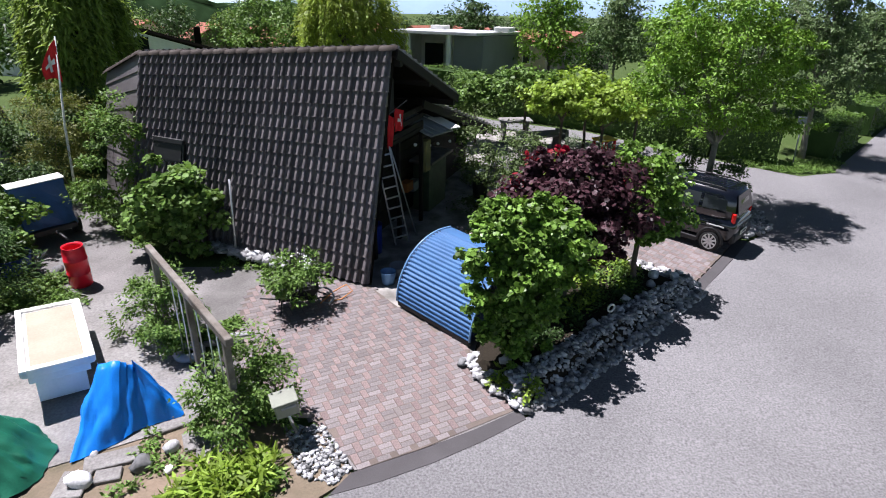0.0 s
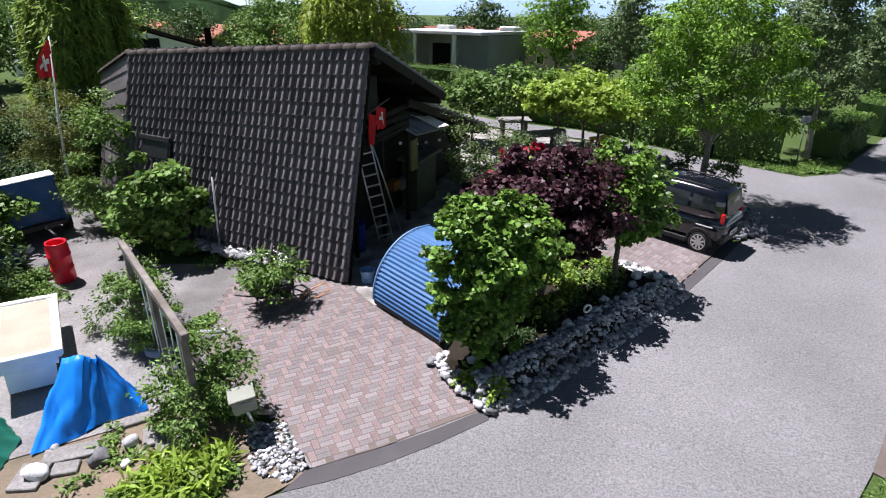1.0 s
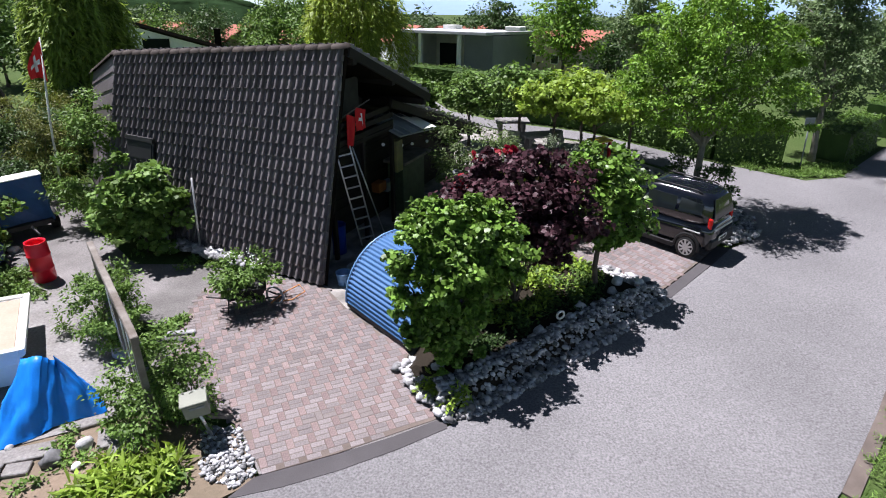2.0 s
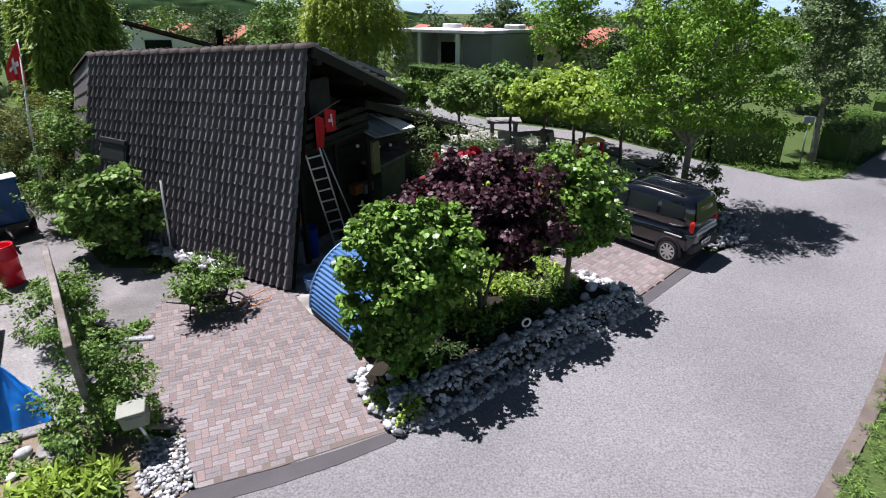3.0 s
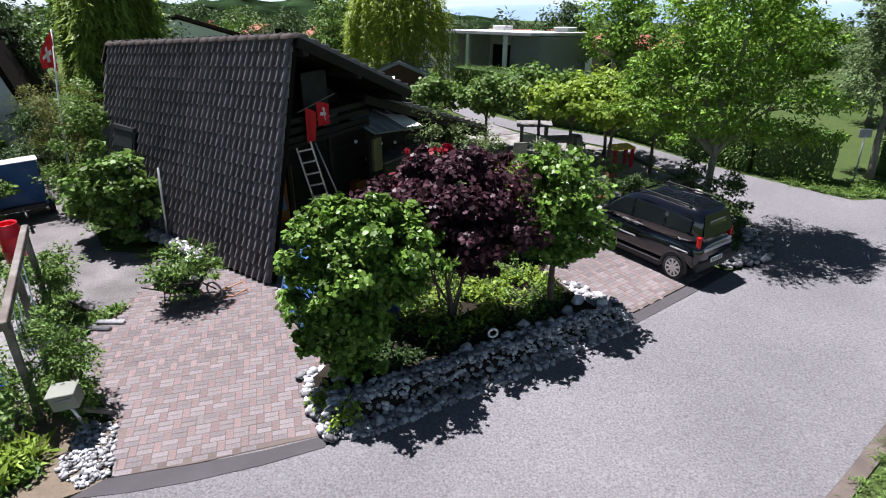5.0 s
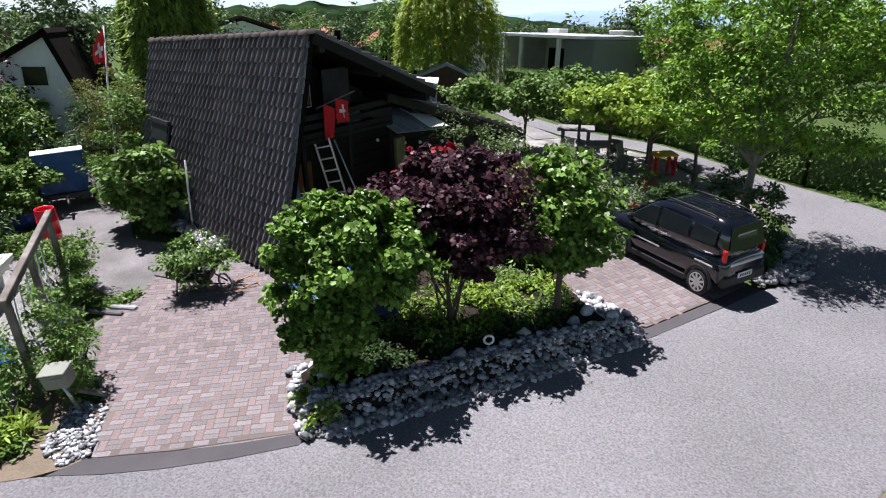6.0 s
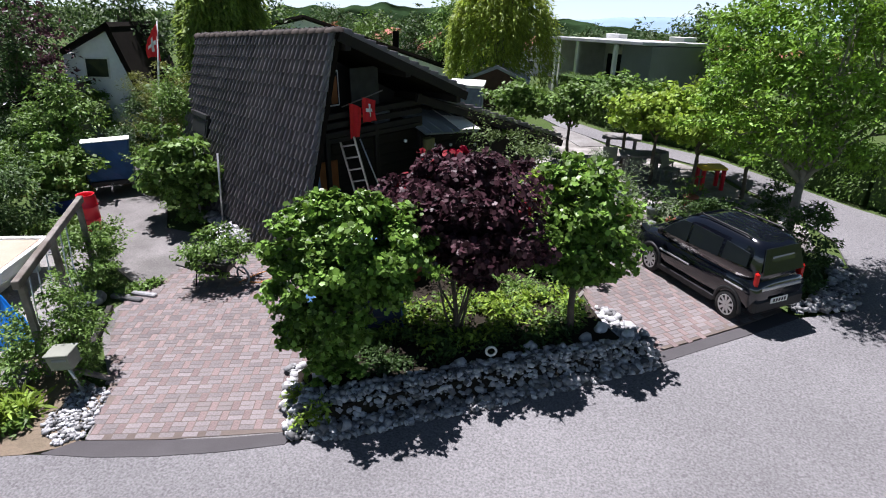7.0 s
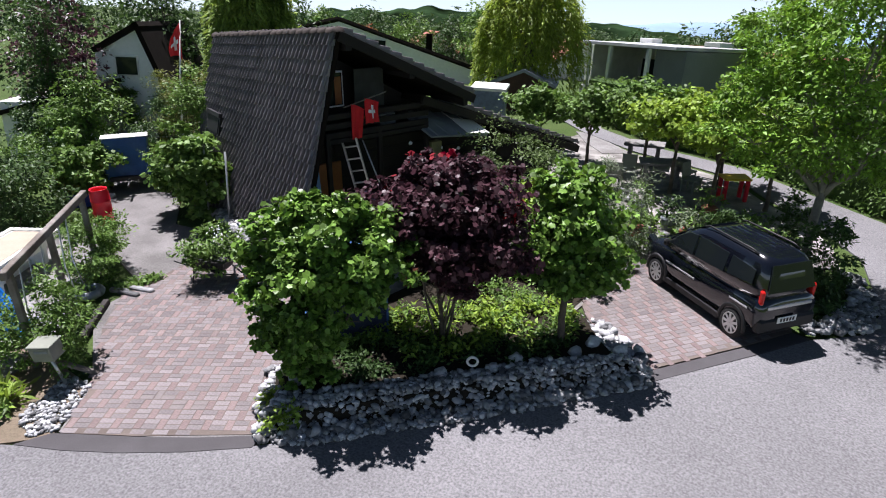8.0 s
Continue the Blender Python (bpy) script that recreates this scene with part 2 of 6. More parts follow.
def cloud(blobs, n, seed, clump=0.2, clumps=26, shell=0.55):
    """Leaf centres in clumps within and on the blobs (cx, cy, cz, rx, ry, rz), with their outward ways."""
    rng = np.random.default_rng(seed)
    vol = np.array([(b[3] * b[4] * b[5]) ** (2 / 3) for b in blobs])
    cs, os = [], []
    for b, share in zip(blobs, vol / vol.sum()):
        m, kc = max(4, int(n * share)), max(5, int(clumps * share * len(blobs) ** 0.5 + 4))
        d = rng.normal(0, 1, (kc, 3))
        d /= np.linalg.norm(d, axis=1, keepdims=True)
        r = shell + (1.32 - shell) * rng.random((kc, 1)) ** 0.9
        kp, rad = d * r, np.array(b[3:6])
        pick = rng.integers(0, kc, m)
        size = clump * (0.45 + 1.1 * rng.random(kc))[pick][:, None]
        off = rng.normal(0, 1, (m, 3))
        off /= np.linalg.norm(off, axis=1, keepdims=True) + 1e-9
        off *= rng.random((m, 1)) ** 0.5
        local = kp[pick] * rad + off * size * np.array([1, 1, 0.55]) * float(np.mean(rad)) / 0.5
        cs.append(local + np.array(b[:3]))
        os.append(local / rad + 0.8 * off)
    return np.concatenate(cs), np.concatenate(os)


def limbs(bm, base, blobs, r0, seed, fork=0.35, bend=0.12, seg=7, low=0.0):
    """Tapered stems from a base into the blobs."""
    rng = random.Random(seed)
    for b in blobs:
        end = Vector(b[:3]) + Vector((0, 0, 0.25 * b[5]))
        start = Vector(base) + Vector((0, 0, low))
        pts, rad = [], []
        for i in range(6):
            f = i / 5
            p = start.lerp(end, f)
            p.x, p.y = start.x + (end.x - start.x) * f ** (1 + fork), start.y + (end.y - start.y) * f ** (1 + fork)
            w = math.sin(f * math.pi) * bend
            pts.append(p + Vector((rng.uniform(-w, w), rng.uniform(-w, w), 0)))
            rad.append(r0 * (1 - 0.85 * f))
        tube(bm, pts, rad, seg)
        for _ in range(4):
            q = pts[rng.randint(2, 4)]
            way = Vector((rng.uniform(-1, 1) * b[3], rng.uniform(-1, 1) * b[4], rng.uniform(0.1, 1) * b[5])) * 0.75
            tube(bm, [q, q + way * 0.5 + Vector((0, 0, 0.05)), q + way], [r0 * 0.35, r0 * 0.22, r0 * 0.06], 5)


def tree(name, x, y, blobs, n, size, mat, label, seed, r0=0.05, trunk=0.0, bark=BARK, shape="oval", clump=0.2, clumps=30, droop=0.25, z=0.0,
         category="tree", group="", stems=None, shell=0.55, ground=None):
    """A trunk or stems with limbs, and a crown of many leaves. Blobs are given from the tree's foot."""
    m = upright(x, y, 0, z) if ground is None else Matrix.Translation((x, y, ground))
    ob = thing(name, m, label, category, group)
    bm = bmesh.new()
    if trunk:
        tube(bm, [(0, 0, -0.1), (0.02, 0, 0.2 * trunk), (-0.02, 0.02, 0.6 * trunk), (0, 0, trunk * 1.05)], [r0 * 1.35, r0 * 1.05, r0 * 0.92, r0 * 0.8], 10)
    limbs(bm, (0, 0, 0), stems or blobs, r0 * (0.62 if trunk else 1), seed, low=trunk)
    part("trunk" if trunk else "stem", bm, bark, ob, smooth=True)
    c, o = cloud(blobs, n, seed, clump, clumps, shell)
    leaves("crown", c, o, size, mat, ob, seed + 1, shape, droop)
    return ob


def shrub(name, x, y, w, d, h, n, size, mat, label, seed, shape="oval", lift=0.0, turn=0.0, category="shrub", group="", clump=0.2, clumps=30, droop=0.1, extra=()):
    blobs = [(0, 0, lift + (h - lift) * 0.52, w / 2, d / 2, (h - lift) * 0.52), *extra]
    return tree(name, x, y, blobs, int(n * 2.7), size * 0.82, mat, label, seed, 0.018, shape=shape, category=category, group=group, clump=clump, clumps=clumps, droop=droop)


def willow(name, x, y, ground, h, r, n, label, seed, mat=L_WILLOW, strand=0.8):
    """A dome of limbs from which long strands of narrow leaves hang."""
    ob = thing(name, Matrix.Translation((x, y, ground)), label, "tree")
    rng = np.random.default_rng(seed)
    bm = bmesh.new()
    tube(bm, [(0, 0, -0.2), (0.1, 0, h * 0.25), (0, 0.1, h * 0.45)], [0.4, 0.32, 0.24], 9)
    tops = [(math.cos(a) * r * 0.5, math.sin(a) * r * 0.5, h * (0.8 + 0.08 * math.sin(3 * a)), r * 0.5, r * 0.5, h * 0.12) for a in np.linspace(0, 5.6, 7)]
    limbs(bm, (0, 0, 0), tops, 0.15, seed, low=h * 0.4, bend=0.3)
    part("trunk", bm, BARK, ob, smooth=True)
    k = max(60, n // 55)
    a, q = rng.random(k) * math.tau, np.sqrt(rng.random(k))
    lump = 1 + 0.16 * np.sin(3 * a + seed) + 0.1 * np.sin(7 * a + 2 * seed)
    sx, sy = np.cos(a) * q * r * lump, np.sin(a) * q * r * lump
    top = h * (0.38 + 0.62 * np.sqrt(np.clip(1 - (q * 0.95) ** 2, 0, 1))) * (0.93 + 0.1 * rng.random(k))
    run = h * strand * (0.35 + 0.65 * rng.random(k)) * (0.5 + 0.5 * q)
    pick = rng.integers(0, k, n)
    f = rng.random(n)
    c = np.stack([sx[pick] * (1 + 0.1 * f) + rng.normal(0, 0.07, n) * r / 3, sy[pick] * (1 + 0.1 * f) + rng.normal(0, 0.07, n) * r / 3, top[pick] - f * run[pick]], 1)
    o = np.stack([sx[pick], sy[pick], np.full(n, 0.2 * r)], 1)
    leaves("crown", c, o, 0.042 * h, mat, ob, seed + 1, "strip", 2.4)
    return ob


# ---- ground ----
RISE = math.tan(radians(5))


def height(y):
    """The lie of the land: it climbs to a low crest and falls away gently beyond."""
    if y < -20:
        return -20 * RISE
    if y < 30:
        return y * RISE
    return 30 * RISE + 0.35 * (1 - math.exp(-(y - 30) / 4)) - 4.5 * (1 - math.exp(-max(0, y - 34) / 60))


ys = [-3000, -600, -150, -50, -20, 0, 10, 20, 30, 34, 38, 42, 47, 53, 60, 70, 90, 130, 250, 600, 3000]
xs = [-3000, -600, -150, -60, -30, -15, 0, 15, 30, 60, 150, 600, 3000]
raw("ground", [(x, y, height(y) - 0.04) for y in ys for x in xs],
    [(j * len(xs) + i, j * len(xs) + i + 1, (j + 1) * len(xs) + i + 1, (j + 1) * len(xs) + i) for j in range(len(ys) - 1) for i in range(len(xs) - 1)], GRASS)
tagged(bpy.data.objects["ground"], "grassy sloping ground that reaches the horizon", "ground", "", "structure")

ROAD = [(-14, -3.5), (-7.5, 2.2), (-1.9, 5.95), (-0.4, 6.75), (1.05, 7.8), (3.2, 9.85), (5.23, 12.15), (6.6, 13.95), (7.35, 15.0), (8.2, 15.75), (8.45, 16.9), (8.1, 19.4),
        (7.0, 21.4), (5.75, 22.8), (4.75, 24.3), (3.2, 25.0), (1.0, 25.8), (-1.6, 27.6), (-5, 31), (-2.4, 31), (-1.2, 28.6), (1.2, 26.9), (4.6, 25.7), (7.0, 23.7), (8.6, 22.35), (9.9, 21.5), (11.3, 20.6), (12.6, 21.1), (15.2, 24.2), (17.5, 26.9), (23, 33),
        (28.5, 33), (19.5, 22.5), (12, 15.2), (10.9, 13.4), (9.8, 11.85), (8.9, 10.4), (7.9, 8.95), (6.6, 7.2), (4.6, 4.9), (-0.5, -1.2), (-8, -8)]
slab("road", ROAD, ASPHALT, 0.0, 0.05, None, "sunlit pale grey asphalt road with a side lane", "road")
slab("verge_edge", [(12.1, 15.3), (10.9, 13.4), (9.8, 11.85), (8.9, 10.4), (7.9, 8.95), (6.6, 7.2), (6.75, 7.05), (8.05, 8.8), (9.07, 10.25), (10.0, 11.7), (11.08, 13.25), (12.3, 15.15)], JOINT, -0.006, 0.05, None, "dusty edge of the road", "verge")
YARD = [(-1.5, 6.5), (1.0, 7.85), (-0.2, 9.3), (-1.3, 10.5), (-2.1, 11.9), (-4.6, 12.6), (-6.9, 12.35), (-9.6, 14.6), (-12.4, 17.4), (-14.2, 16.4), (-11.6, 13.2), (-8.6, 11.1), (-6.5, 10.4), (-4.5, 9.8), (-4.4, 8.7), (-2.2, 7.4)]
slab("yard_path", YARD, TARMAC, 0.006, 0.05, None, "worn dark grey asphalt garden path beside the house", "path")
CONC = [(-8.9, 10.6), (-7.3, 11.2), (-5.9, 9.6), (-4.6, 8.5), (-3.9, 7.5), (-5.0, 6.8), (-6.1, 6.1), (-9.6, 5.2), (-10.5, 8.5)]
slab("concrete_patio", CONC, CONCRETE, 0.012, 0.06, None, "pale stained concrete patio with worn patches", "patio")
DRY_SOIL = material("dry_soil", (0.2, 0.15, 0.11), 0.95, vary=0.4, scale=1.3, grain=20, bump=0.6, second=(0.1, 0.085, 0.055))
slab("garden_soil", [(-3.9, 7.45), (-2.2, 7.35), (-1.5, 6.4), (-2.0, 5.9), (-7.5, 2.3), (-9.6, 5.2), (-6.1, 6.1), (-5.0, 6.8)], DRY_SOIL, -0.004, 0.05, None, "dry brown garden soil with weeds", "soil")
slab("terrace", [(-2.1, 11.95), (-1.35, 10.45), (-0.1, 9.1), (0.25, 9.25), (1.2, 11.0), (3.4, 13.6), (3.9, 17.1), (7.7, 18.6), (7.5, 19.9), (6.85, 21.2), (5.6, 22.6), (4.6, 24.1), (3.1, 24.8), (0.9, 25.6), (-1.6, 27.3), (-3, 22), (-6, 22)], TERRACE, -0.008, 0.05, None,
     "grey concrete terrace in front of the house", "terrace")
slab("shrub_soil", [(0.25, 9.9), (0.8, 12.0), (2.6, 14.0), (3.35, 13.75), (3.5, 15.6), (1.6, 16.3), (0.5, 14.6), (0.0, 12.2), (-0.1, 10.6)], SOIL, 0.002, 0.05, None, "dark garden soil beside the terrace", "soil")
slab("side_path", [(-1.9, 27.5), (-1.0, 26.1), (0.1, 24.9), (0.95, 25.5), (-0.2, 26.55), (-1.55, 27.5)], CONCRETE, 0.012, 0.05, None, "pale worn concrete side path", "path")
slab("edge_strip", [(-1.78, 6.02), (-1.1, 6.32), (-0.4, 6.71), (0.35, 7.21), (1.05, 7.76), (0.98, 8.0), (0.25, 7.48), (-0.5, 7.02), (-1.55, 6.44)], CURB, 0.008, 0.05, None, "dark asphalt strip along the drive", "strip")
slab("edge_strip_east", [(5.25, 12.17), (6.6, 13.97), (7.35, 15.02), (7.05, 15.1), (6.35, 14.05), (5.1, 12.4)], CURB, 0.008, 0.05, None, "dark asphalt strip along the parking place", "strip")
DRIVE = [(-1.45, 6.5), (-0.5, 7.03), (0.98, 8.02), (0.1, 9.05), (0.12, 9.62), (-1.42, 11.02), (-2.15, 11.85), (-3.4, 12.15), (-4.75, 11.5), (-4.55, 10.1), (-4.5, 9.35), (-3.6, 8.4), (-2.4, 7.55), (-2.0, 7.2)]
PARK = [(5.08, 12.42), (6.33, 14.07), (7.05, 15.12), (6.2, 18.0), (3.9, 17.1), (3.45, 14.0), (3.95, 13.2)]
slab("drive_bed", DRIVE, JOINT, 0.014, 0.05, None, "sandy joints under the drive paving", "paving")
slab("parking_bed", PARK, JOINT, 0.014, 0.05, None, "sandy joints under the parking place paving", "paving")

# ---- house ----
HU, HV = Vector((-0.938, 0.347, 0)), Vector((0.347, 0.938, 0))
HOUSE_M = SITE @ Matrix.Translation((-2.15, 11.9, 0)) @ Matrix(((HU.x, HV.x, 0, 0), (HU.y, HV.y, 0, 0), (0, 0, 1, 0), (0, 0, 0, 1)))
house = thing("chalet", HOUSE_M, "dark tiled chalet whose steep roof reaches the ground", "house")
LEN, RV, RZ0, RZ1, WALL = 7.15, 1.32, 4.93, 4.3, 1.2


def quad_slab(bm, a, b, c, d, thick):
    """A slab over four corners, thick below them."""
    a, b, c, d = [Vector(q) for q in (a, b, c, d)]
    n = (b - a).cross(d - a).normalized() * thick
    if n.z > 0:
        n = -n
    top, low = [bm.verts.new(q) for q in (a, b, c, d)], [bm.verts.new(q + n) for q in (a, b, c, d)]
    bm.faces.new(top)
    bm.faces.new(low[::-1])
    for i in range(4):
        bm.faces.new((top[i], low[i], low[(i + 1) % 4], top[(i + 1) % 4]))
    bmesh.ops.recalc_face_normals(bm, faces=bm.faces)


def roof_slab(name, a, b, c, d, thick, mat=ROOFDARK):
    bm = bmesh.new()
    quad_slab(bm, a, b, c, d, thick)
    return part(name, bm, mat, house)


def prism(name, pts, u0, u1, mat, label=""):
    """A wall with an outline in v and z, from u0 to u1 across."""
    bm = bmesh.new()
    vs = [bm.verts.new((u0, *q)) for q in pts] + [bm.verts.new((u1, *q)) for q in pts]
    k = len(pts)
    bm.faces.new(vs[:k])
    bm.faces.new(vs[k:][::-1])
    for i in range(k):
        bm.faces.new((vs[i], vs[k + i], vs[k + (i + 1) % k], vs[(i + 1) % k]))
    bmesh.ops.recalc_face_normals(bm, faces=bm.faces)
    return part(name, bm, mat, house, label)


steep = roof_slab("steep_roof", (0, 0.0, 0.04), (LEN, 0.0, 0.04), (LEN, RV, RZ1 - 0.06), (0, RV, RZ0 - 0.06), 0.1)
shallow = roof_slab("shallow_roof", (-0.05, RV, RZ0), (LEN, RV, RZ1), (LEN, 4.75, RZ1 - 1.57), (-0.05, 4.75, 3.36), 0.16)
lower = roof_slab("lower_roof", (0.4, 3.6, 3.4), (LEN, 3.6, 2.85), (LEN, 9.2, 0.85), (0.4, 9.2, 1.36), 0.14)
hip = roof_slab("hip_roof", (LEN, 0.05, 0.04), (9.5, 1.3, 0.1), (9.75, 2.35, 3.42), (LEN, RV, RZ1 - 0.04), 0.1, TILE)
# One near-black colour covers the wall, its boards and the porch timber.
prism("gable_wall", [(0.35, 0), (8.9, 0), (8.9, 1.3), (4.0, 3.1), (1.38, 4.5)], WALL, WALL + 0.2, WOOD_DARK, "near-black timber gable wall")
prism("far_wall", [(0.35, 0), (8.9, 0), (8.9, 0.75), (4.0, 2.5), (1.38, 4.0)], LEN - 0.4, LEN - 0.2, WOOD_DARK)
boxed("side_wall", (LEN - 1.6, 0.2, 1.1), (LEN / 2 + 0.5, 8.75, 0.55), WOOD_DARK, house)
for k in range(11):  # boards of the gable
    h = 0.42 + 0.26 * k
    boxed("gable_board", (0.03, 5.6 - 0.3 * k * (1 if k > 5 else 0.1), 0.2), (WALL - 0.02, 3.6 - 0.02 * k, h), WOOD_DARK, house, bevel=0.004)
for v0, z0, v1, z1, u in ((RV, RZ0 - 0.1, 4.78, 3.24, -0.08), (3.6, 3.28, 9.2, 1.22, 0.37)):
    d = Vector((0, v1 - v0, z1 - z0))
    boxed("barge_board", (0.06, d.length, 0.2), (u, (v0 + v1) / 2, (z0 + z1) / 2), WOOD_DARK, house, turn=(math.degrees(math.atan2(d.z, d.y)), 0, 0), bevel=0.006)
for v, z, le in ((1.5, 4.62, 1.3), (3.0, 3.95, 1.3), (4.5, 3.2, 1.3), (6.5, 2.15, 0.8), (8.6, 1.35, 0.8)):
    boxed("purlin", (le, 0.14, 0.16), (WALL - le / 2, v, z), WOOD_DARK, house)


def tile_mesh(w=1.0, l=1.0, roll=0.068, lip=0.066):
    """A roof tile with one roll and a lip: unit wide and long, laid on its bed."""
    sec = [(0.0, 0.0), (0.3, -0.004), (0.36, roll * 0.85), (0.42, roll), (0.5, roll * 0.98), (0.75, roll * 0.55), (0.97, -0.002)]
    v, f = [], []
    for x, z in sec:
        v += [(x * w, 1.12 * l, z), (x * w, 0, z + lip), (x * w, 0.03, z - 0.012)]
    for i in range(len(sec) - 1):
        a, b = 3 * i, 3 * i + 3
        f += [(a + 1, b + 1, b, a), (a + 2, b + 2, b + 1, a + 1)]
    n = len(v)
    f += [(1, 0, 2), (n - 2, n - 1, n - 3)]
    return v, f


TV, TF = tile_mesh()
TILE_MESH = bpy.data.meshes.new("tile")
TILE_MESH.from_pydata(TV, [], TF)
TILE_MESH.materials.append(TILE)


def tile_roof(a, b, c, d, rows, cols, single, parent, seed):
    """Tiles over four corners (foot a to b, head d to c): the first columns one by one, the rest joined."""
    rng = random.Random(seed)
    a, b, c, d = [Vector(q) for q in (a, b, c, d)]
    verts, faces = [], []
    for i in range(cols):
        lo, hi = a.lerp(b, i / cols), d.lerp(c, i / cols)
        lo2, hi2 = a.lerp(b, (i + 1) / cols), d.lerp(c, (i + 1) / cols)
        for j in range(rows):
            p, q = lo.lerp(hi, j / rows), lo.lerp(hi, (j + 1) / rows)
            r = lo2.lerp(hi2, j / rows)
            x, y = r - p, q - p
            n = x.cross(y).normalized()
            if n.z < 0:
                n = -n
            lift = rng.uniform(0, 0.008)
            m = Matrix(((x.x, y.x, n.x, p.x + n.x * lift), (x.y, y.y, n.y, p.y + n.y * lift), (x.z, y.z, n.z, p.z + n.z * lift), (0, 0, 0, 1)))
            if i < single:
                ob = new("tile", TILE_MESH)
                ob.parent = parent
                ob.matrix_basis = m
            else:
                k = len(verts)
                verts += [m @ Vector(t) for t in TV]
                faces += [[k + e for e in t] for t in TF]
    if verts:
        ob = raw("tiles", verts, faces, TILE, parent)
        ob["kind"] = "stuff"


# ridge caps, one after the other
cap_v, cap_f = [], []
for k in range(8):
    a = math.pi * k / 7
    for x, g in ((0, 1.08), (0.36, 0.96)):
        cap_v.append((x, -math.cos(a) * 0.13 * g, math.sin(a) * 0.1 * g))
for k in range(7):
    cap_f.append((2 * k, 2 * k + 1, 2 * k + 3, 2 * k + 2))
cap_f.append(tuple(range(0, 16, 2)))
CAP = bpy.data.meshes.new("ridge_tile")
CAP.from_pydata(cap_v, [], cap_f)
CAP.materials.append(RIDGE)
CAP.shade_smooth()
for k in range(21):
    f = k / 21
    ob = new("ridge_tile", CAP)
    ob.parent = house
    ob.matrix_basis = pose(-0.06 + LEN * f, RV, RZ0 - 0.03 + (RZ1 - RZ0) * f + 0.01 * math.sin(3.1 * k), 0, math.degrees(math.atan2(RZ0 - RZ1, LEN)), 0)
for k in range(9):
    f = k / 9
    ob = new("ridge_tile", CAP)
    ob.parent = house
    ob.matrix_basis = pose(LEN + 2.6 * f, RV + 1.03 * f, RZ1 - 0.02 - 0.86 * f, 0, 17, 21)
# courses of the hip
for k in range(10):
    f0, f1 = k / 10, (k + 1) / 10
    a, b = Vector((LEN, 0.05, 0.06)).lerp(Vector((LEN, RV, RZ1)), f0), Vector((9.5, 1.3, 0.12)).lerp(Vector((9.75, 2.35, 3.44)), f0)
    d, c = Vector((LEN, 0.05, 0.06)).lerp(Vector((LEN, RV, RZ1)), f1), Vector((9.5, 1.3, 0.12)).lerp(Vector((9.75, 2.35, 3.44)), f1)
    n = (b - a).cross(d - a).normalized() * 0.05
    if n.y > 0:
        n = -n
    bm = bmesh.new()
    quad_slab(bm, a + n, b + n, c + n * 0.3, d + n * 0.3, 0.03)
    part("course", bm, TILE, hip)
# roof window
win = boxed("roof_window", (0.98, 0.5, 0.1), (5.9, 0.53, 2.13), BLACK, house, turn=(74.8, 0, 0))
boxed("pane", (0.86, 0.38, 0.02), (5.9, 0.475, 2.14), BLACK, win, turn=(74.8, 0, 0), bevel=0.002)
boxed("blind_case", (0.98, 0.12, 0.1), (5.9, 0.56, 2.42), BLACK, win, turn=(74.8, 0, 0))

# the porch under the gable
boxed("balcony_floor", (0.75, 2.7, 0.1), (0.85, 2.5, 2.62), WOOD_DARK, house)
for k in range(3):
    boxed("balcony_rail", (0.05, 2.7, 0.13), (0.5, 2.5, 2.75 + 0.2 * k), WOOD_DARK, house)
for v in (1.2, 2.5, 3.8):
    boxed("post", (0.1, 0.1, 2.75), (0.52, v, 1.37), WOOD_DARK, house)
gw = boxed("window", (0.06, 0.42, 0.78), (WALL - 0.04, 1.78, 3.6), WHITE, house, "small window with an orange curtain")
boxed("pane", (0.02, 0.34, 0.7), (WALL - 0.075, 1.78, 3.6), GLASS_DARK, gw, bevel=0.002)
boxed("curtain", (0.015, 0.16, 0.6), (WALL - 0.092, 1.84, 3.57), ORANGE_WOOD, gw, bevel=0.002)
boxed("door", (0.07, 0.72, 1.95), (WALL - 0.05, 1.45, 1.0), ORANGE_WOOD, house, "orange-brown wooden door in shade")
boxed("wall_panel", (0.04, 0.75, 0.85), (0.8, 2.45, 3.62), material("grey_panel", (0.035, 0.035, 0.035), 0.8), house, "dark board panel under the gable")
boxed("small_board", (0.05, 0.3, 0.75), (0.35, 0.72, 1.75), PALE_BLUE, house, "pale blue board against the roof edge", turn=(0, 6, 0))
# Yellowish piece hanging clear of the floor, mottled in two ochre tones.
ochre_hanging = boxed("ochre_hanging", (0.2, 0.3, 0.85), (0.52, 4.05, 1.8), material("mottled_ochre", (0.28, 0.25, 0.1), 0.9, second=(0.17, 0.16, 0.09), scale=4), house, "yellowish piece hanging in the porch")
bm = bmesh.new()
quad_slab(bm, (1.15, 3.45, 2.95), (1.15, 5.3, 2.62), (0.1, 5.4, 2.28), (0.2, 3.75, 2.45), 0.05)
awn = part("porch_hood", bm, GREY_SHEET, house, "grey sheet-metal hood over the window")
for k in range(5):
    f = (k + 0.5) / 5
    a, b = Vector((1.15, 3.45, 2.97)).lerp(Vector((1.15, 5.3, 2.64)), f), Vector((0.2, 3.75, 2.47)).lerp(Vector((0.1, 5.4, 2.3)), f)
    tubed("rib", [a, b], 0.016, GREY_SHEET if k < 3 else WHITE, awn, seg=5)
bm = bmesh.new()
quad_slab(bm, (0.75, 4.72, 2.66), (0.62, 5.32, 2.55), (0.06, 5.42, 2.32), (0.12, 4.78, 2.4), 0.02)
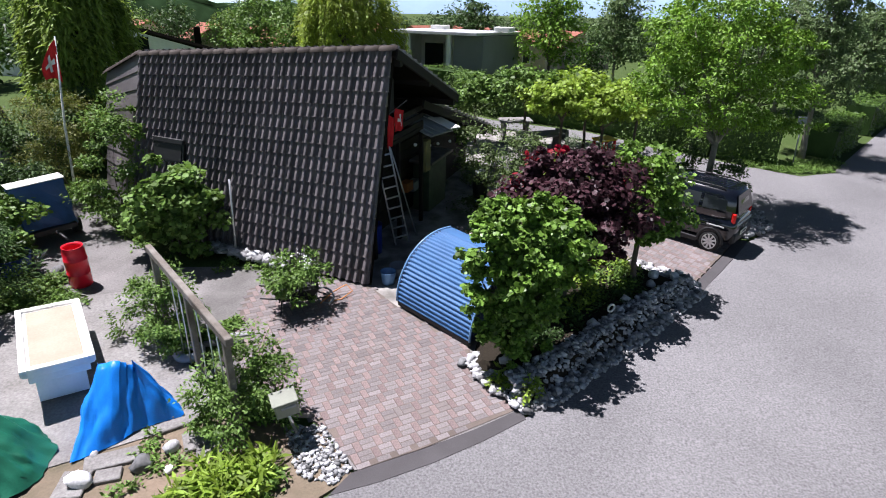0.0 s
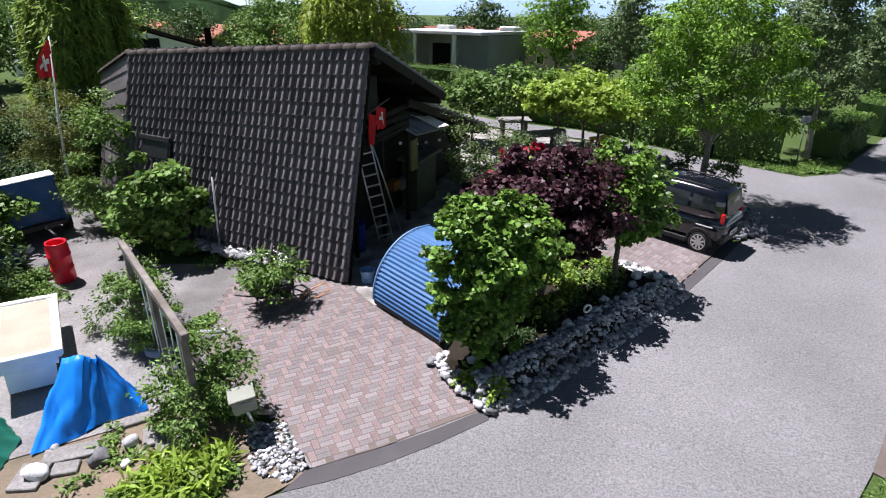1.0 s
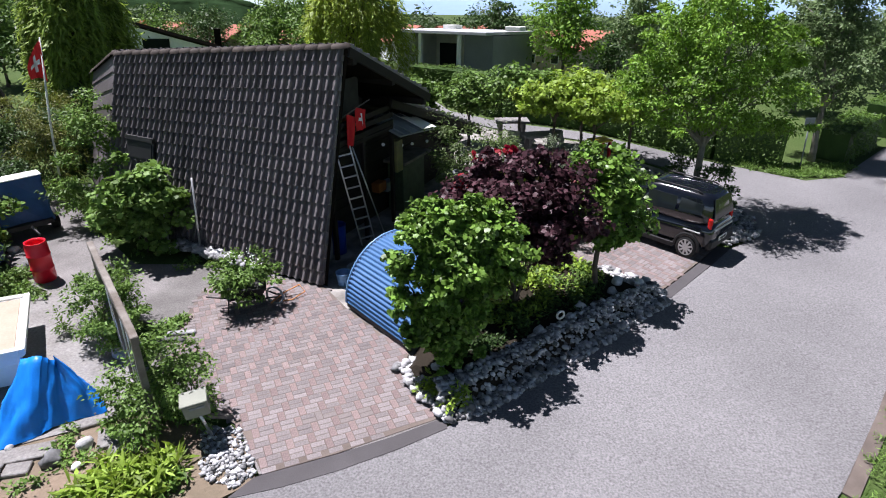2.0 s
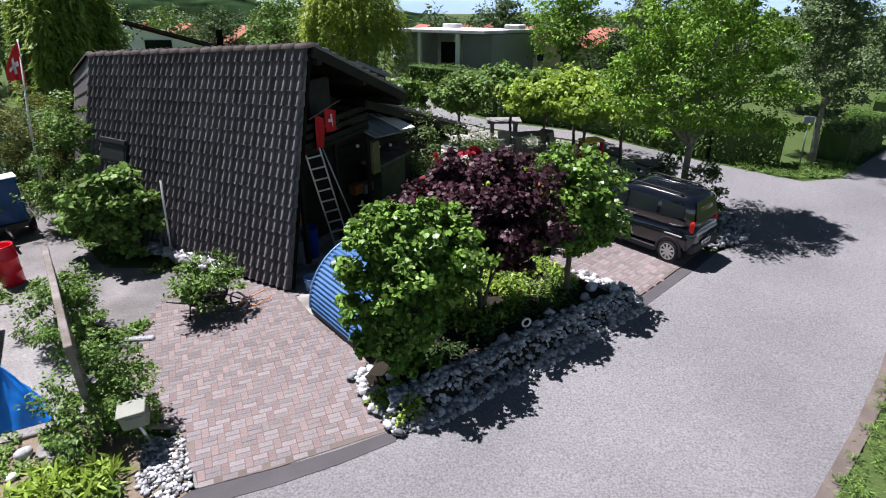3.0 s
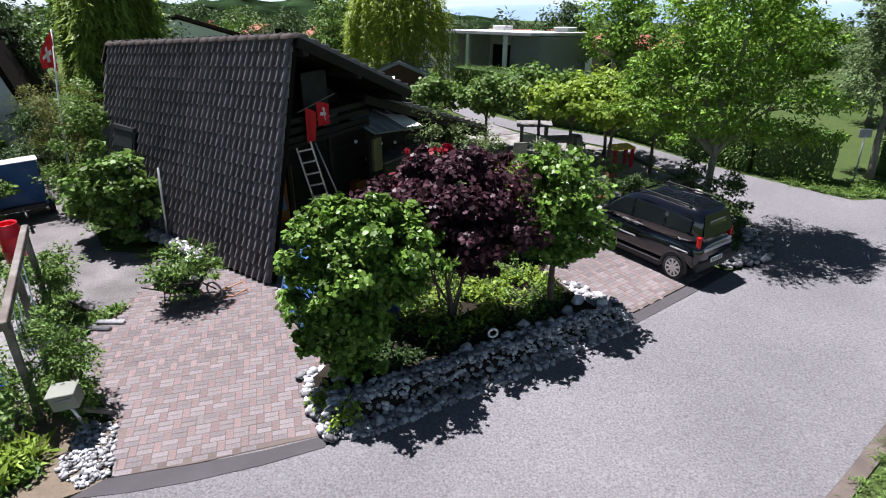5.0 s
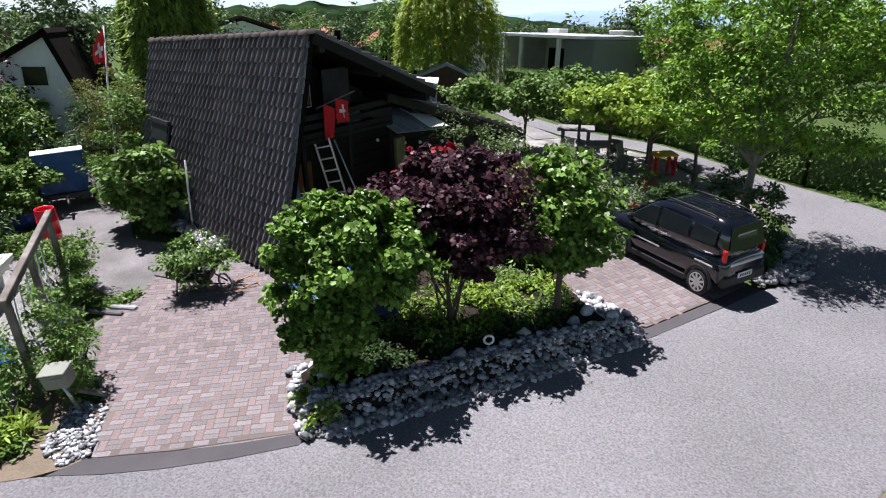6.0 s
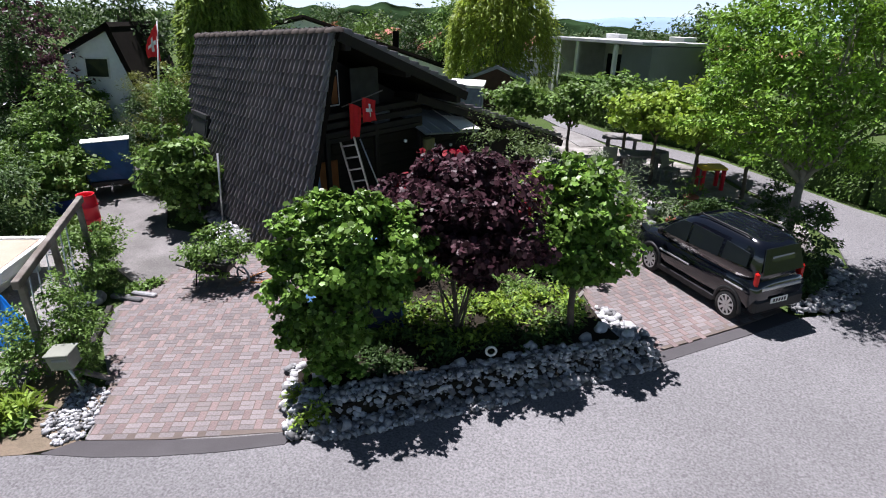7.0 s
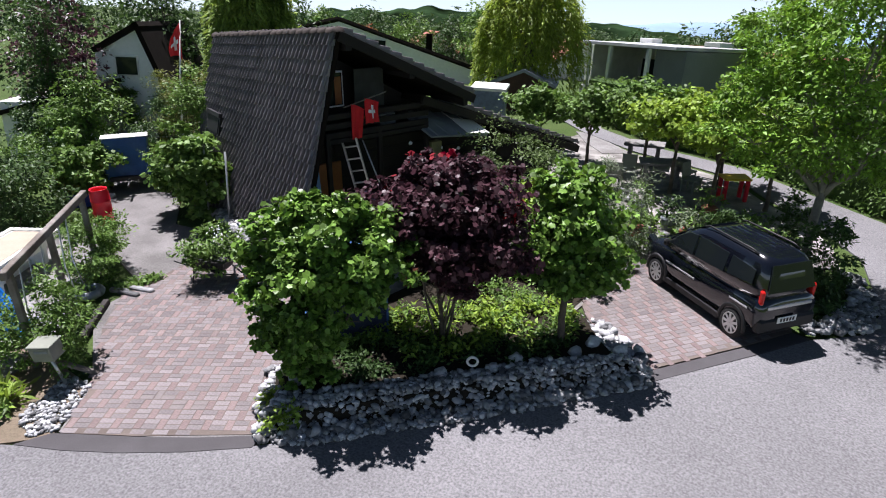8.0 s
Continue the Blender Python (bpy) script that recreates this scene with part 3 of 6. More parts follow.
part("loose_sheet", bm, WHITE, awn, "pale loose sheet on the hood")
boxed("workbench", (0.7, 1.5, 0.08), (0.75, 5.0, 1.5), WOOD_GREY, house)
boxed("cabinet", (0.5, 1.2, 1.35), (0.8, 5.0, 0.7), material("green_cupboard", (0.06, 0.085, 0.05), 0.6), house, "dull green cupboard in the porch")
for v, z in ((4.2, 2.05), (4.75, 1.95), (3.3, 2.3), (5.6, 1.8)):
    bm = bmesh.new()
    bmesh.ops.create_icosphere(bm, subdivisions=2, radius=0.045)
    bmesh.ops.translate(bm, verts=bm.verts, vec=(0.45, v, z))
    part("lantern", bm, WHITE_CLOTH, house, "small white globe lantern", True)
for k in range(7):
    boxed("shelf_box", (0.25, 0.3 + 0.06 * (k % 3), 0.26), (0.95, 2.1 + 0.42 * k, 2.85 + 0.12 * (k % 2) if k < 4 else 0.95 - 0.1 * (k % 2)), (WOOD_DARK, ORANGE_WOOD, GREY_SHEET)[k % 3], house)


def cloth_flag(name, m, w, h, label, parent, cross=True, seed=1, mat=RED_CLOTH, sag=0.175):
    """A hanging flag with folds; the white cross lies in the cloth, just proud of it."""
    nx, nz = 14, 14

    def at(i, j, off=0.0):
        x, z = i / nx, j / nz
        fold = 0.09 * math.sin(x * 9 + seed) * (0.3 + 0.7 * z) + 0.05 * math.sin(x * 17 + 3 * z + seed)
        return (x * w * (0.75 + 0.1 * math.sin(seed + 2 * z)), fold * w + off, -z * h * (1 - 1.1 * sag * x) - sag * x ** 1.4 * h)
    v = [at(i, j) for j in range(nz + 1) for i in range(nx + 1)]
    v += [(p[0], p[1] + 0.006, p[2]) for p in v]
    n, f = (nx + 1) * (nz + 1), []
    for j in range(nz):
        for i in range(nx):
            a = j * (nx + 1) + i
            f += [(a, a + 1, a + nx + 2, a + nx + 1), (n + a, n + a + nx + 1, n + a + nx + 2, n + a + 1)]
    ob = raw("cloth", v, f, mat, parent, label, True)
    ob.matrix_basis = m
    if cross:
        v, f = [], []
        for off in (-0.006, 0.012):
            for i0, i1, j0, j1 in ((6, 8, 3, 11), (3, 11, 6, 8)):
                for j in range(j0, j1):
                    for i in range(i0, i1):
                        k = len(v)
                        v += [at(i, j, off), at(i + 1, j, off), at(i + 1, j + 1, off), at(i, j + 1, off)]
                        f.append((k, k + 1, k + 2, k + 3))
        c = raw("cross", v, f, WHITE_CLOTH, ob, "white cross")
    return ob


fl = thing("porch_flags", HOUSE_M, "two red flags hanging from a pole at the porch", "flag")
tubed("flag_pole", [(0.45, 1.6, 3.33), (0.33, 2.6, 3.58)], 0.014, WOOD_GREY, fl)
cloth_flag("a", pose(0.42, 1.75, 3.4, 0, 0, 97), 0.36, 0.78, "plain red cloth", fl, False, 2)
cloth_flag("b", pose(0.36, 2.08, 3.48, 0, 0, 94), 0.46, 0.55, "red cloth with a white cross", fl, True, 4)


def ladder(m, n, w, h, label):
    ob = thing("ladder", m, label, "ladder")
    for x in (-w / 2, w / 2):
        boxed("rail", (0.035, 0.06, h), (x, 0, h / 2), ALU, ob, bevel=0.005)
    for k in range(n):
        boxed("rung", (w, 0.035, 0.035), (0, 0, 0.22 + k * (h - 0.4) / (n - 1)), ALU, ob, bevel=0.004)
    return ob


up = Vector((0.22, -0.5, 2.53)).normalized()
across = (Vector((0.75, -0.65, 0)) - up * up.dot(Vector((0.75, -0.65, 0)))).normalized()
fore = up.cross(across)
ladder(HOUSE_M @ Matrix(((across.x, fore.x, up.x, 0.32), (across.y, fore.y, up.y, 2.25), (across.z, fore.z, up.z, 0), (0, 0, 0, 1))), 9, 0.34, 2.68, "leaning aluminium ladder beside the porch")
lp = thing("leaning_pole", HOUSE_M, "thin pale pole leaning beside the ladder", "pole")
tubed("shaft", [(0.2, 2.85, 0.0), (0.5, 2.05, 2.55)], 0.018, ALU, lp)


def tub(name, m, r, h, mat, label, taper=0.8, category="bucket"):
    """A round tub with a wall, a rim and a hollow."""
    ob = thing(name, m, label, category)
    bm = bmesh.new()
    prof = [(0.02, 0.0), (r * taper, 0.0), (r * (taper + 1) / 2, h * 0.5), (r, h * 0.97), (r * 1.06, h), (r * 1.0, h), (r * 0.93, h * 0.93), (r * taper * 0.9, 0.05), (0.02, 0.05)]
    rings = [[bm.verts.new((q * math.cos(k * math.tau / 18), q * math.sin(k * math.tau / 18), z)) for k in range(18)] for q, z in prof]
    for p, q in zip(rings, rings[1:]):
        for k in range(18):
            bm.faces.new((p[k], p[(k + 1) % 18], q[(k + 1) % 18], q[k]))
    part("shell", bm, mat, ob, smooth=True)
    return ob


tub("plastic_bucket", onsite(-1.75, 12.05), 0.17, 0.3, PALE_BLUE, "pale blue plastic bucket by the roof edge")
tub("plastic_tub", onsite(-1.55, 12.45), 0.22, 0.25, GREY_SHEET, "grey plastic tub in the shade")
tub("blue_drum", onsite(-2.3, 13.6), 0.2, 0.75, material("blue_plastic", (0.01, 0.04, 0.3), 0.4), "blue plastic drum under the porch", 0.95, "drum")
jb = boxed("storage_box", (0.34, 0.3, 0.62), (0, 0, 0.31), GREY_SHEET, None, bevel=0.03)
jb.matrix_basis = onsite(-2.5, 13.2, 20)
tagged(jb, "pale grey upright box beside the blue drum", "box")
tub("white_bucket", onsite(-1.25, 12.7), 0.13, 0.22, WHITE, "small white bucket in the shade")
# Unidentified dark shape with a grey top, built as a tub and block.
tub("black_planter", onsite(0.3, 16.9), 0.24, 0.95, BLACK, "tall unidentified dark shape on the shaded terrace", 0.8, "planter")
boxed("lid", (0.3, 0.26, 0.2), (0, 0, 1.02), GREY_SHEET, bpy.data.objects["black_planter"], "grey top of the unidentified shape", bevel=0.06)

# ---- blue corrugated shelter ----
SH = SITE @ Matrix.Translation((-1.42, 11.05, 0)) @ pose(0, 0, 0, 0, 0, -42.6)
shelter = thing("arched_shelter", SH, "blue corrugated metal shelter with a curved front", "shelter")
SLEN = 2.06
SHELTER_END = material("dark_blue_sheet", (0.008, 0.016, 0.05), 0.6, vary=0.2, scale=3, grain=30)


def arch(f):
    """Across and up along the curve, from the foot over the crown."""
    if f < 0.75:
        a = f / 0.75 * math.pi / 2
        return 1.2 * (1 - math.cos(a)), 0.14 + 1.26 * math.sin(a)
    g = (f - 0.75) / 0.25
    return 1.2 + 0.35 * g, 1.4 - 0.03 * g * g


v, f, NA = [], [], 168
for i in range(NA + 1):
    y, z = arch(i / NA)
    y2, z2 = arch(min(1, i / NA + 0.004))
    y1, z1 = arch(max(0, i / NA - 0.004))
    t = Vector((y2 - y1, z2 - z1)).normalized()
    w = 0.012 * math.sin(i * math.tau / 6) if i < 132 else 0.0
    for off in (w, w - 0.012):
        for x in (0, SLEN):
            v.append((x, y - t.y * off, z + t.x * off))
for i in range(NA):
    a, b = 4 * i, 4 * i + 4
    f += [(a, a + 1, b + 1, b), (a + 2, b + 2, b + 3, a + 3), (a, b, b + 2, a + 2), (a + 1, a + 3, b + 3, b + 1)]
raw("curved_sheet", v, f, BLUE_METAL, shelter)
for x in (-0.012, SLEN + 0.012):
    tubed("edge_trim", [(x, *arch(k / 24)) for k in range(25)], 0.026, PALE_BLUE, shelter, seg=6)
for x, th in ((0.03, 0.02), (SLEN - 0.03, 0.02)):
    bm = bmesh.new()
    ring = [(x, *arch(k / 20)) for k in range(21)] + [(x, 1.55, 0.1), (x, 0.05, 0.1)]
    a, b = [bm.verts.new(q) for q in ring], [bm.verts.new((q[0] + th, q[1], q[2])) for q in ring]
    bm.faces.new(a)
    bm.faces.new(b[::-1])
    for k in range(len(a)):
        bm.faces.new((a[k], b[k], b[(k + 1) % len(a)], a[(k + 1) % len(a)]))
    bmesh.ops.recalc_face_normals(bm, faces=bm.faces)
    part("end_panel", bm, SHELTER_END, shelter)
# Black strip paints the dark gap under the foot of the curved sheet.
boxed("sill", (SLEN, 0.08, 0.1), (SLEN / 2, 0.04, 0.09), BLACK, shelter)
boxed("back_panel", (SLEN, 0.04, 1.2), (SLEN / 2, 1.53, 0.7), NAVY_TARP, shelter)

# ---- car ----
car = thing("van_car", onsite(5.58, 15.6, 140.4) @ Matrix.Diagonal((0.86, 0.78, 0.95, 1)), "black compact family van parked on paving", "car")


def ring_loft(rings, mat, name, parent, cap=True):
    bm = bmesh.new()
    rs = [[bm.verts.new(p) for p in r] for r in rings]
    k = len(rs[0])
    for a, b in zip(rs, rs[1:]):
        for i in range(k):
            bm.faces.new((a[i], a[(i + 1) % k], b[(i + 1) % k], b[i]))
    if cap:
        bm.faces.new(rs[0][::-1])
        bm.faces.new(rs[-1])
    bmesh.ops.recalc_face_normals(bm, faces=bm.faces)
    return part(name, bm, mat, parent, smooth=True)


def body_ring(x, w, z0, z1, n=20, e=3.4):
    """A rounded section across the car."""
    out = []
    for k in range(n):
        a = math.tau * (k + 0.5) / n
        c, s = math.cos(a), math.sin(a)
        out.append((x, w * math.copysign(abs(c) ** (2 / e), c), (z0 + z1) / 2 + (z1 - z0) / 2 * math.copysign(abs(s) ** (2 / e), s)))
    return out


body = ring_loft([body_ring(*q) for q in ((-1.99, 0.62, 0.42, 0.9), (-1.95, 0.78, 0.34, 1.02), (-1.8, 0.835, 0.28, 1.08), (-1.2, 0.85, 0.24, 1.1), (-0.3, 0.855, 0.22, 1.06), (0.6, 0.85, 0.22, 1.04),
                                             (1.1, 0.84, 0.24, 1.03), (1.45, 0.81, 0.26, 0.98), (1.72, 0.74, 0.3, 0.88), (1.9, 0.62, 0.36, 0.76), (1.97, 0.45, 0.42, 0.66))], CARPAINT, "body", car)
LEVELS = ((0.98, -1.95, 1.32, 0.815), (1.2, -1.93, 0.98, 0.785), (1.42, -1.88, 0.66, 0.735), (1.58, -1.82, 0.38, 0.675), (1.68, -1.72, 0.12, 0.59), (1.735, -1.5, -0.12, 0.46))


def cabin_ring(z, x0, x1, w, n=28, e=5.5):
    out = []
    for k in range(n):
        a = math.tau * (k + 0.5) / n
        c, s = math.cos(a), math.sin(a)
        out.append(((x0 + x1) / 2 + (x1 - x0) / 2 * math.copysign(abs(c) ** (2 / e), c), w * math.copysign(abs(s) ** (2 / e), s), z))
    return out


cabin = ring_loft([cabin_ring(*q) for q in LEVELS], CARPAINT, "cabin", car)


def side_y(z):
    for (za, _, _, wa), (zb, _, _, wb) in zip(LEVELS, LEVELS[1:]):
        if za <= z <= zb:
            return wa + (wb - wa) * (z - za) / (zb - za)
    return LEVELS[-1][3]


def side_pane(name, pts, s, label=""):
    bm = bmesh.new()
    a = [bm.verts.new((x, s * (side_y(z) + 0.012), z)) for x, z in pts]
    b = [bm.verts.new((x, s * (side_y(z) - 0.02), z)) for x, z in pts]
    bm.faces.new(a)
    bm.faces.new(b[::-1])
    for i in range(len(a)):
        bm.faces.new((a[i], b[i], b[(i + 1) % len(a)], a[(i + 1) % len(a)]))
    bmesh.ops.recalc_face_normals(bm, faces=bm.faces)
    return part(name, bm, GLASS_DARK, car, label)


for s in (1, -1):
    side_pane("front_side_window", [(0.88, 1.1), (0.1, 1.1), (0.1, 1.52), (0.36, 1.5), (0.62, 1.34)], s)
    side_pane("rear_side_window", [(0.02, 1.12), (-0.85, 1.15), (-0.85, 1.52), (0.02, 1.53)], s)
    side_pane("quarter_window", [(-0.95, 1.17), (-1.62, 1.22), (-1.6, 1.48), (-0.95, 1.52)], s)
    boxed("mirror", (0.12, 0.16, 0.15), (0.86, s * 0.92, 1.12), BLACK, car, bevel=0.04)
    boxed("side_moulding", (1.0, 0.02, 0.035), (0.35, s * 0.862, 0.68), ALU, car, "bright side strip", bevel=0.006)
    boxed("side_moulding", (0.5, 0.02, 0.035), (-1.45, s * 0.85, 0.78), ALU, car, "bright side strip", bevel=0.006)
    boxed("door_handle", (0.16, 0.03, 0.035), (0.12, s * 0.862, 0.98), BLACK, car, bevel=0.008)
    boxed("door_handle", (0.16, 0.03, 0.035), (-0.12, s * 0.862, 0.98), BLACK, car, bevel=0.008)
    boxed("tail_light", (0.12, 0.08, 0.38), (-1.87, s * 0.7, 0.99), RED_LENS, car, "tall red tail light", bevel=0.03)
    boxed("fog_lamp", (0.04, 0.1, 0.09), (-1.985, s * 0.56, 0.55), WHITE, car, bevel=0.02)
    boxed("head_light", (0.34, 0.2, 0.2), (1.66, s * 0.62, 0.82), GLASS_DARK, car, bevel=0.05, turn=(0, -25, 0))
    boxed("sill", (2.0, 0.06, 0.14), (0, s * 0.83, 0.27), BLACK, car, bevel=0.02)
    tubed("roof_rail", [(-1.45, s * 0.56, 1.71), (-1.3, s * 0.56, 1.75), (0.0, s * 0.54, 1.75), (0.1, s * 0.54, 1.7)], 0.02, BLACK, car, seg=6)
for k in range(5):
    boxed("roof_rib", (1.35, 0.07, 0.018), (-0.82, -0.34 + 0.17 * k, 1.738), CARPAINT, car, bevel=0.006)
for name, pts in (("windscreen", [(0.17, 0.5, 1.69), (0.17, -0.5, 1.69), (1.26, -0.62, 1.06), (1.26, 0.62, 1.06)]), ("rear_window", [(-1.815, 0.52, 1.62), (-1.815, -0.52, 1.62), (-1.955, -0.64, 1.14), (-1.955, 0.64, 1.14)])):
    bm = bmesh.new()
    quad_slab(bm, *pts, 0.02)
    part(name, bm, GLASS_DARK, car)
boxed("tailgate_bar", (0.04, 1.2, 0.07), (-1.985, 0, 0.86), ALU, car, "silver bar across the tailgate", bevel=0.01)
boxed("rear_bumper", (0.2, 1.56, 0.3), (-1.93, 0, 0.5), BLACK, car, bevel=0.06)
plate = boxed("number_plate", (0.02, 0.52, 0.12), (-2.035, 0.05, 0.6), WHITE, car, bevel=0.004)
for k in range(5):
    boxed("bar", (0.006, 0.05, 0.07), (-2.047, -0.12 + 0.085 * k, 0.6), BLACK, plate, bevel=0)


def wheel(x, s):
    bm = bmesh.new()
    prof = [(0.2, -0.09), (0.285, -0.09), (0.305, -0.05), (0.305, 0.05), (0.285, 0.09), (0.2, 0.09)]
    rings = [[bm.verts.new((x + r * math.cos(k * math.tau / 28), s * (0.775 + o), 0.305 + r * math.sin(k * math.tau / 28))) for k in range(28)] for r, o in prof]
    for a, b in zip(rings, rings[1:]):
        for k in range(28):
            bm.faces.new((a[k], a[(k + 1) % 28], b[(k + 1) % 28], b[k]))
    bmesh.ops.recalc_face_normals(bm, faces=bm.faces)
    w = part("wheel", bm, RUBBER, car, smooth=True)
    bm = bmesh.new()
    vs = [bm.verts.new((x + 0.2 * math.cos(k * math.tau / 28), s * 0.845, 0.305 + 0.2 * math.sin(k * math.tau / 28))) for k in range(28)]
    bm.faces.new(vs)
    part("backing", bm, BLACK, w)
    for k in range(9):
        a = k * math.tau / 9
        boxed("spoke", (0.2, 0.02, 0.055), (x + 0.105 * math.cos(a), s * 0.857, 0.305 + 0.105 * math.sin(a)), ALLOY, w, turn=(0, -math.degrees(a), 0), bevel=0.008)
    bm = bmesh.new()
    tube(bm, [(x + 0.205 * math.cos(k * math.tau / 28), s * 0.853, 0.305 + 0.205 * math.sin(k * math.tau / 28)) for k in range(29)], [0.016] * 29, 5, False)
    part("rim", bm, ALLOY, w, smooth=True)
    tubed("wheel_arch", [(x + 0.345 * math.cos(a), s * 0.825, 0.32 + 0.345 * math.sin(a)) for a in [math.pi * (k - 1) / 18 for k in range(21)]], 0.05, BLACK, car, seg=6)


for x in (-1.37, 1.15):
    for s in (1, -1):
        wheel(x, s)

# ---- garden of the left ----
table = thing("garden_table", upright(-7.08, 8.45, -52.9), "white concrete garden table with a sandy sunken top", "table")
boxed("tabletop", (2.45, 1.0, 0.1), (0, 0, 0.68), WHITE, table, bevel=0.015)
boxed("top_inlay", (2.12, 0.74, 0.02), (0, 0, 0.735), SAND, table, "sandy beige top", bevel=0.004)
for a, b, c, d in ((0, 0.47, 2.45, 0.1), (0, -0.47, 2.45, 0.1), (1.17, 0, 0.12, 0.84), (-1.17, 0, 0.12, 0.84)):
    boxed("rim", (c, d, 0.12), (a, b, 0.715), WHITE, table, bevel=0.012)
boxed("apron", (2.3, 0.86, 0.16), (0, 0, 0.56), WHITE, table, bevel=0.01)
for x in (-0.85, 0.85):
    boxed("pedestal", (0.14, 0.72, 0.5), (x, 0, 0.25), WHITE, table)
boxed("stretcher", (1.7, 0.14, 0.14), (0, 0, 0.12), WHITE, table)


def draped(name, base, top, h, mat, label, seed, folds=9, category="cover"):
    """A sheet draped over something: from a top line down to an uneven base, with folds."""
    rng = random.Random(seed)
    cx, cy = sum(p[0] for p in base) / len(base), sum(p[1] for p in base) / len(base)
    ob = thing(name, onsite(cx, cy), label, category)
    n, m = 84, 14
    loop = []
    for k in range(n):
        f = k / n * len(base)
        i = int(f)
        p, q = Vector(base[i]), Vector(base[(i + 1) % len(base)])
        loop.append(p.lerp(q, f - i) - Vector((cx, cy)))
    v, f = [], []
    ph = [rng.uniform(0, 6) for _ in range(4)]
    for j in range(m + 1):
        t = j / m
        for k, b in enumerate(loop):
            best = min(((Vector(top[0]) - Vector((cx, cy))).lerp(Vector(top[1]) - Vector((cx, cy)), g / 6) for g in range(7)), key=lambda q: (q - b).length)
            w = (best.lerp(b, t ** 0.85))
            a = k / n * math.tau
            fold = (0.085 * abs(math.sin(folds * 0.5 * a + 2 * t + ph[0])) - 0.05 + 0.04 * abs(math.sin(1.3 * folds * a - 3 * t + ph[1])) + 0.03 * math.sin(5 * a + 9 * t + ph[2])) * math.sin(math.pi * min(1, t * 0.8))
            z = h * (1 - t) ** 1.15 * (1 + 0.08 * math.sin(3 * a + ph[3])) + abs(fold) * 0.8 + 0.01
            w = w * (1 + fold)
            crumple = 0.045 * noise.noise(Vector((w.x * 4, w.y * 4, z * 5 + seed))) + 0.02 * noise.noise(Vector((w.x * 11, w.y * 11, z * 11 + seed)))
            w = w * (1 + crumple * t)
            v.append((w.x, w.y, max(0.01, z + 0.7 * crumple * min(1, 2 * (1 - t)))))
    for j in range(m):
        for k in range(n):
            a, b = j * n + k, j * n + (k + 1) % n
            f.append((a, b, b + n, a + n))
    f.append(tuple(range(n))[::-1])
    raw("sheet", v, f, mat, ob, smooth=True)
    return ob


draped("blue_cover", [(-5.6, 6.35), (-5.15, 6.75), (-4.95, 7.1), (-4.45, 7.42), (-4.7, 7.75), (-5.2, 7.85), (-5.75, 7.75), (-5.95, 7.2)], [(-5.6, 7.42), (-5.12, 7.52)], 0.92, BLUE_TARP,
       "bright blue tarpaulin draped over garden goods", 5)
draped("green_cover", [(-5.85, 6.0), (-6.0, 6.6), (-6.5, 7.0), (-7.1, 6.9), (-7.4, 6.2), (-7.0, 5.4), (-6.3, 5.3)], [(-6.75, 6.4), (-6.6, 6.0)], 0.85, GREEN_TARP, "crumpled green tarpaulin over a heap", 8, 11)

barrel = thing("rain_barrel", onsite(-8.45, 11.4), "bright red plastic barrel standing open", "barrel")
bm = bmesh.new()
prof = [(0.01, 0.0), (0.2, 0.0), (0.225, 0.04), (0.225, 0.3), (0.235, 0.31), (0.235, 0.33), (0.225, 0.34), (0.228, 0.62), (0.238, 0.63), (0.238, 0.65), (0.228, 0.66), (0.225, 0.86), (0.205, 0.93), (0.215, 0.95), (0.195, 0.95), (0.18, 0.9), (0.18, 0.1), (0.01, 0.1)]
rings = [[bm.verts.new((q * math.cos(k * math.tau / 28), q * math.sin(k * math.tau / 28), z)) for k in range(28)] for q, z in prof]
for p, q in zip(rings, rings[1:]):
    for k in range(28):
        bm.faces.new((p[k], p[(k + 1) % 28], q[(k + 1) % 28], q[k]))
part("shell", bm, RED_PLASTIC, barrel, smooth=True)

trailer = thing("covered_trailer", onsite(-10.6, 13.6, 53), "small trailer under a navy blue tarpaulin with a white top edge", "trailer")
bm = bmesh.new()
box(bm, 1.2, 1.0, 1.15, (0, 0, 0.95), (0, 0, 0), 0.04)
bmesh.ops.subdivide_edges(bm, edges=bm.edges, cuts=6, use_grid_fill=True)
for q in bm.verts:
    f = (q.co.z - 0.37) / 1.15
    q.co.y *= 1 - 0.68 * f
    q.co += Vector((0.025 * math.sin(9 * q.co.z + 3 * q.co.y), 0.04 * math.sin(8 * q.co.x + 5 * q.co.z) * (1 - 0.6 * f), 0.03 * math.sin(5 * q.co.x) * (1 - f)))
part("tarpaulin", bm, NAVY_TARP, trailer)
boxed("top_edge", (1.26, 0.36, 0.03), (0, 0, 1.55), WHITE, trailer, "white top edge", turn=(4, 0, 0))
boxed("chassis", (1.05, 1.2, 0.12), (0, 0, 0.42), BLACK, trailer)
for x in (-0.66, 0.66):
    tubed("wheel", [(x - 0.07, 0, 0.27), (x + 0.07, 0, 0.27)], 0.27, RUBBER, trailer, seg=18)
tubed("drawbar", [(0, -0.7, 0.42), (0, -1.3, 0.4)], 0.035, BLACK, trailer)

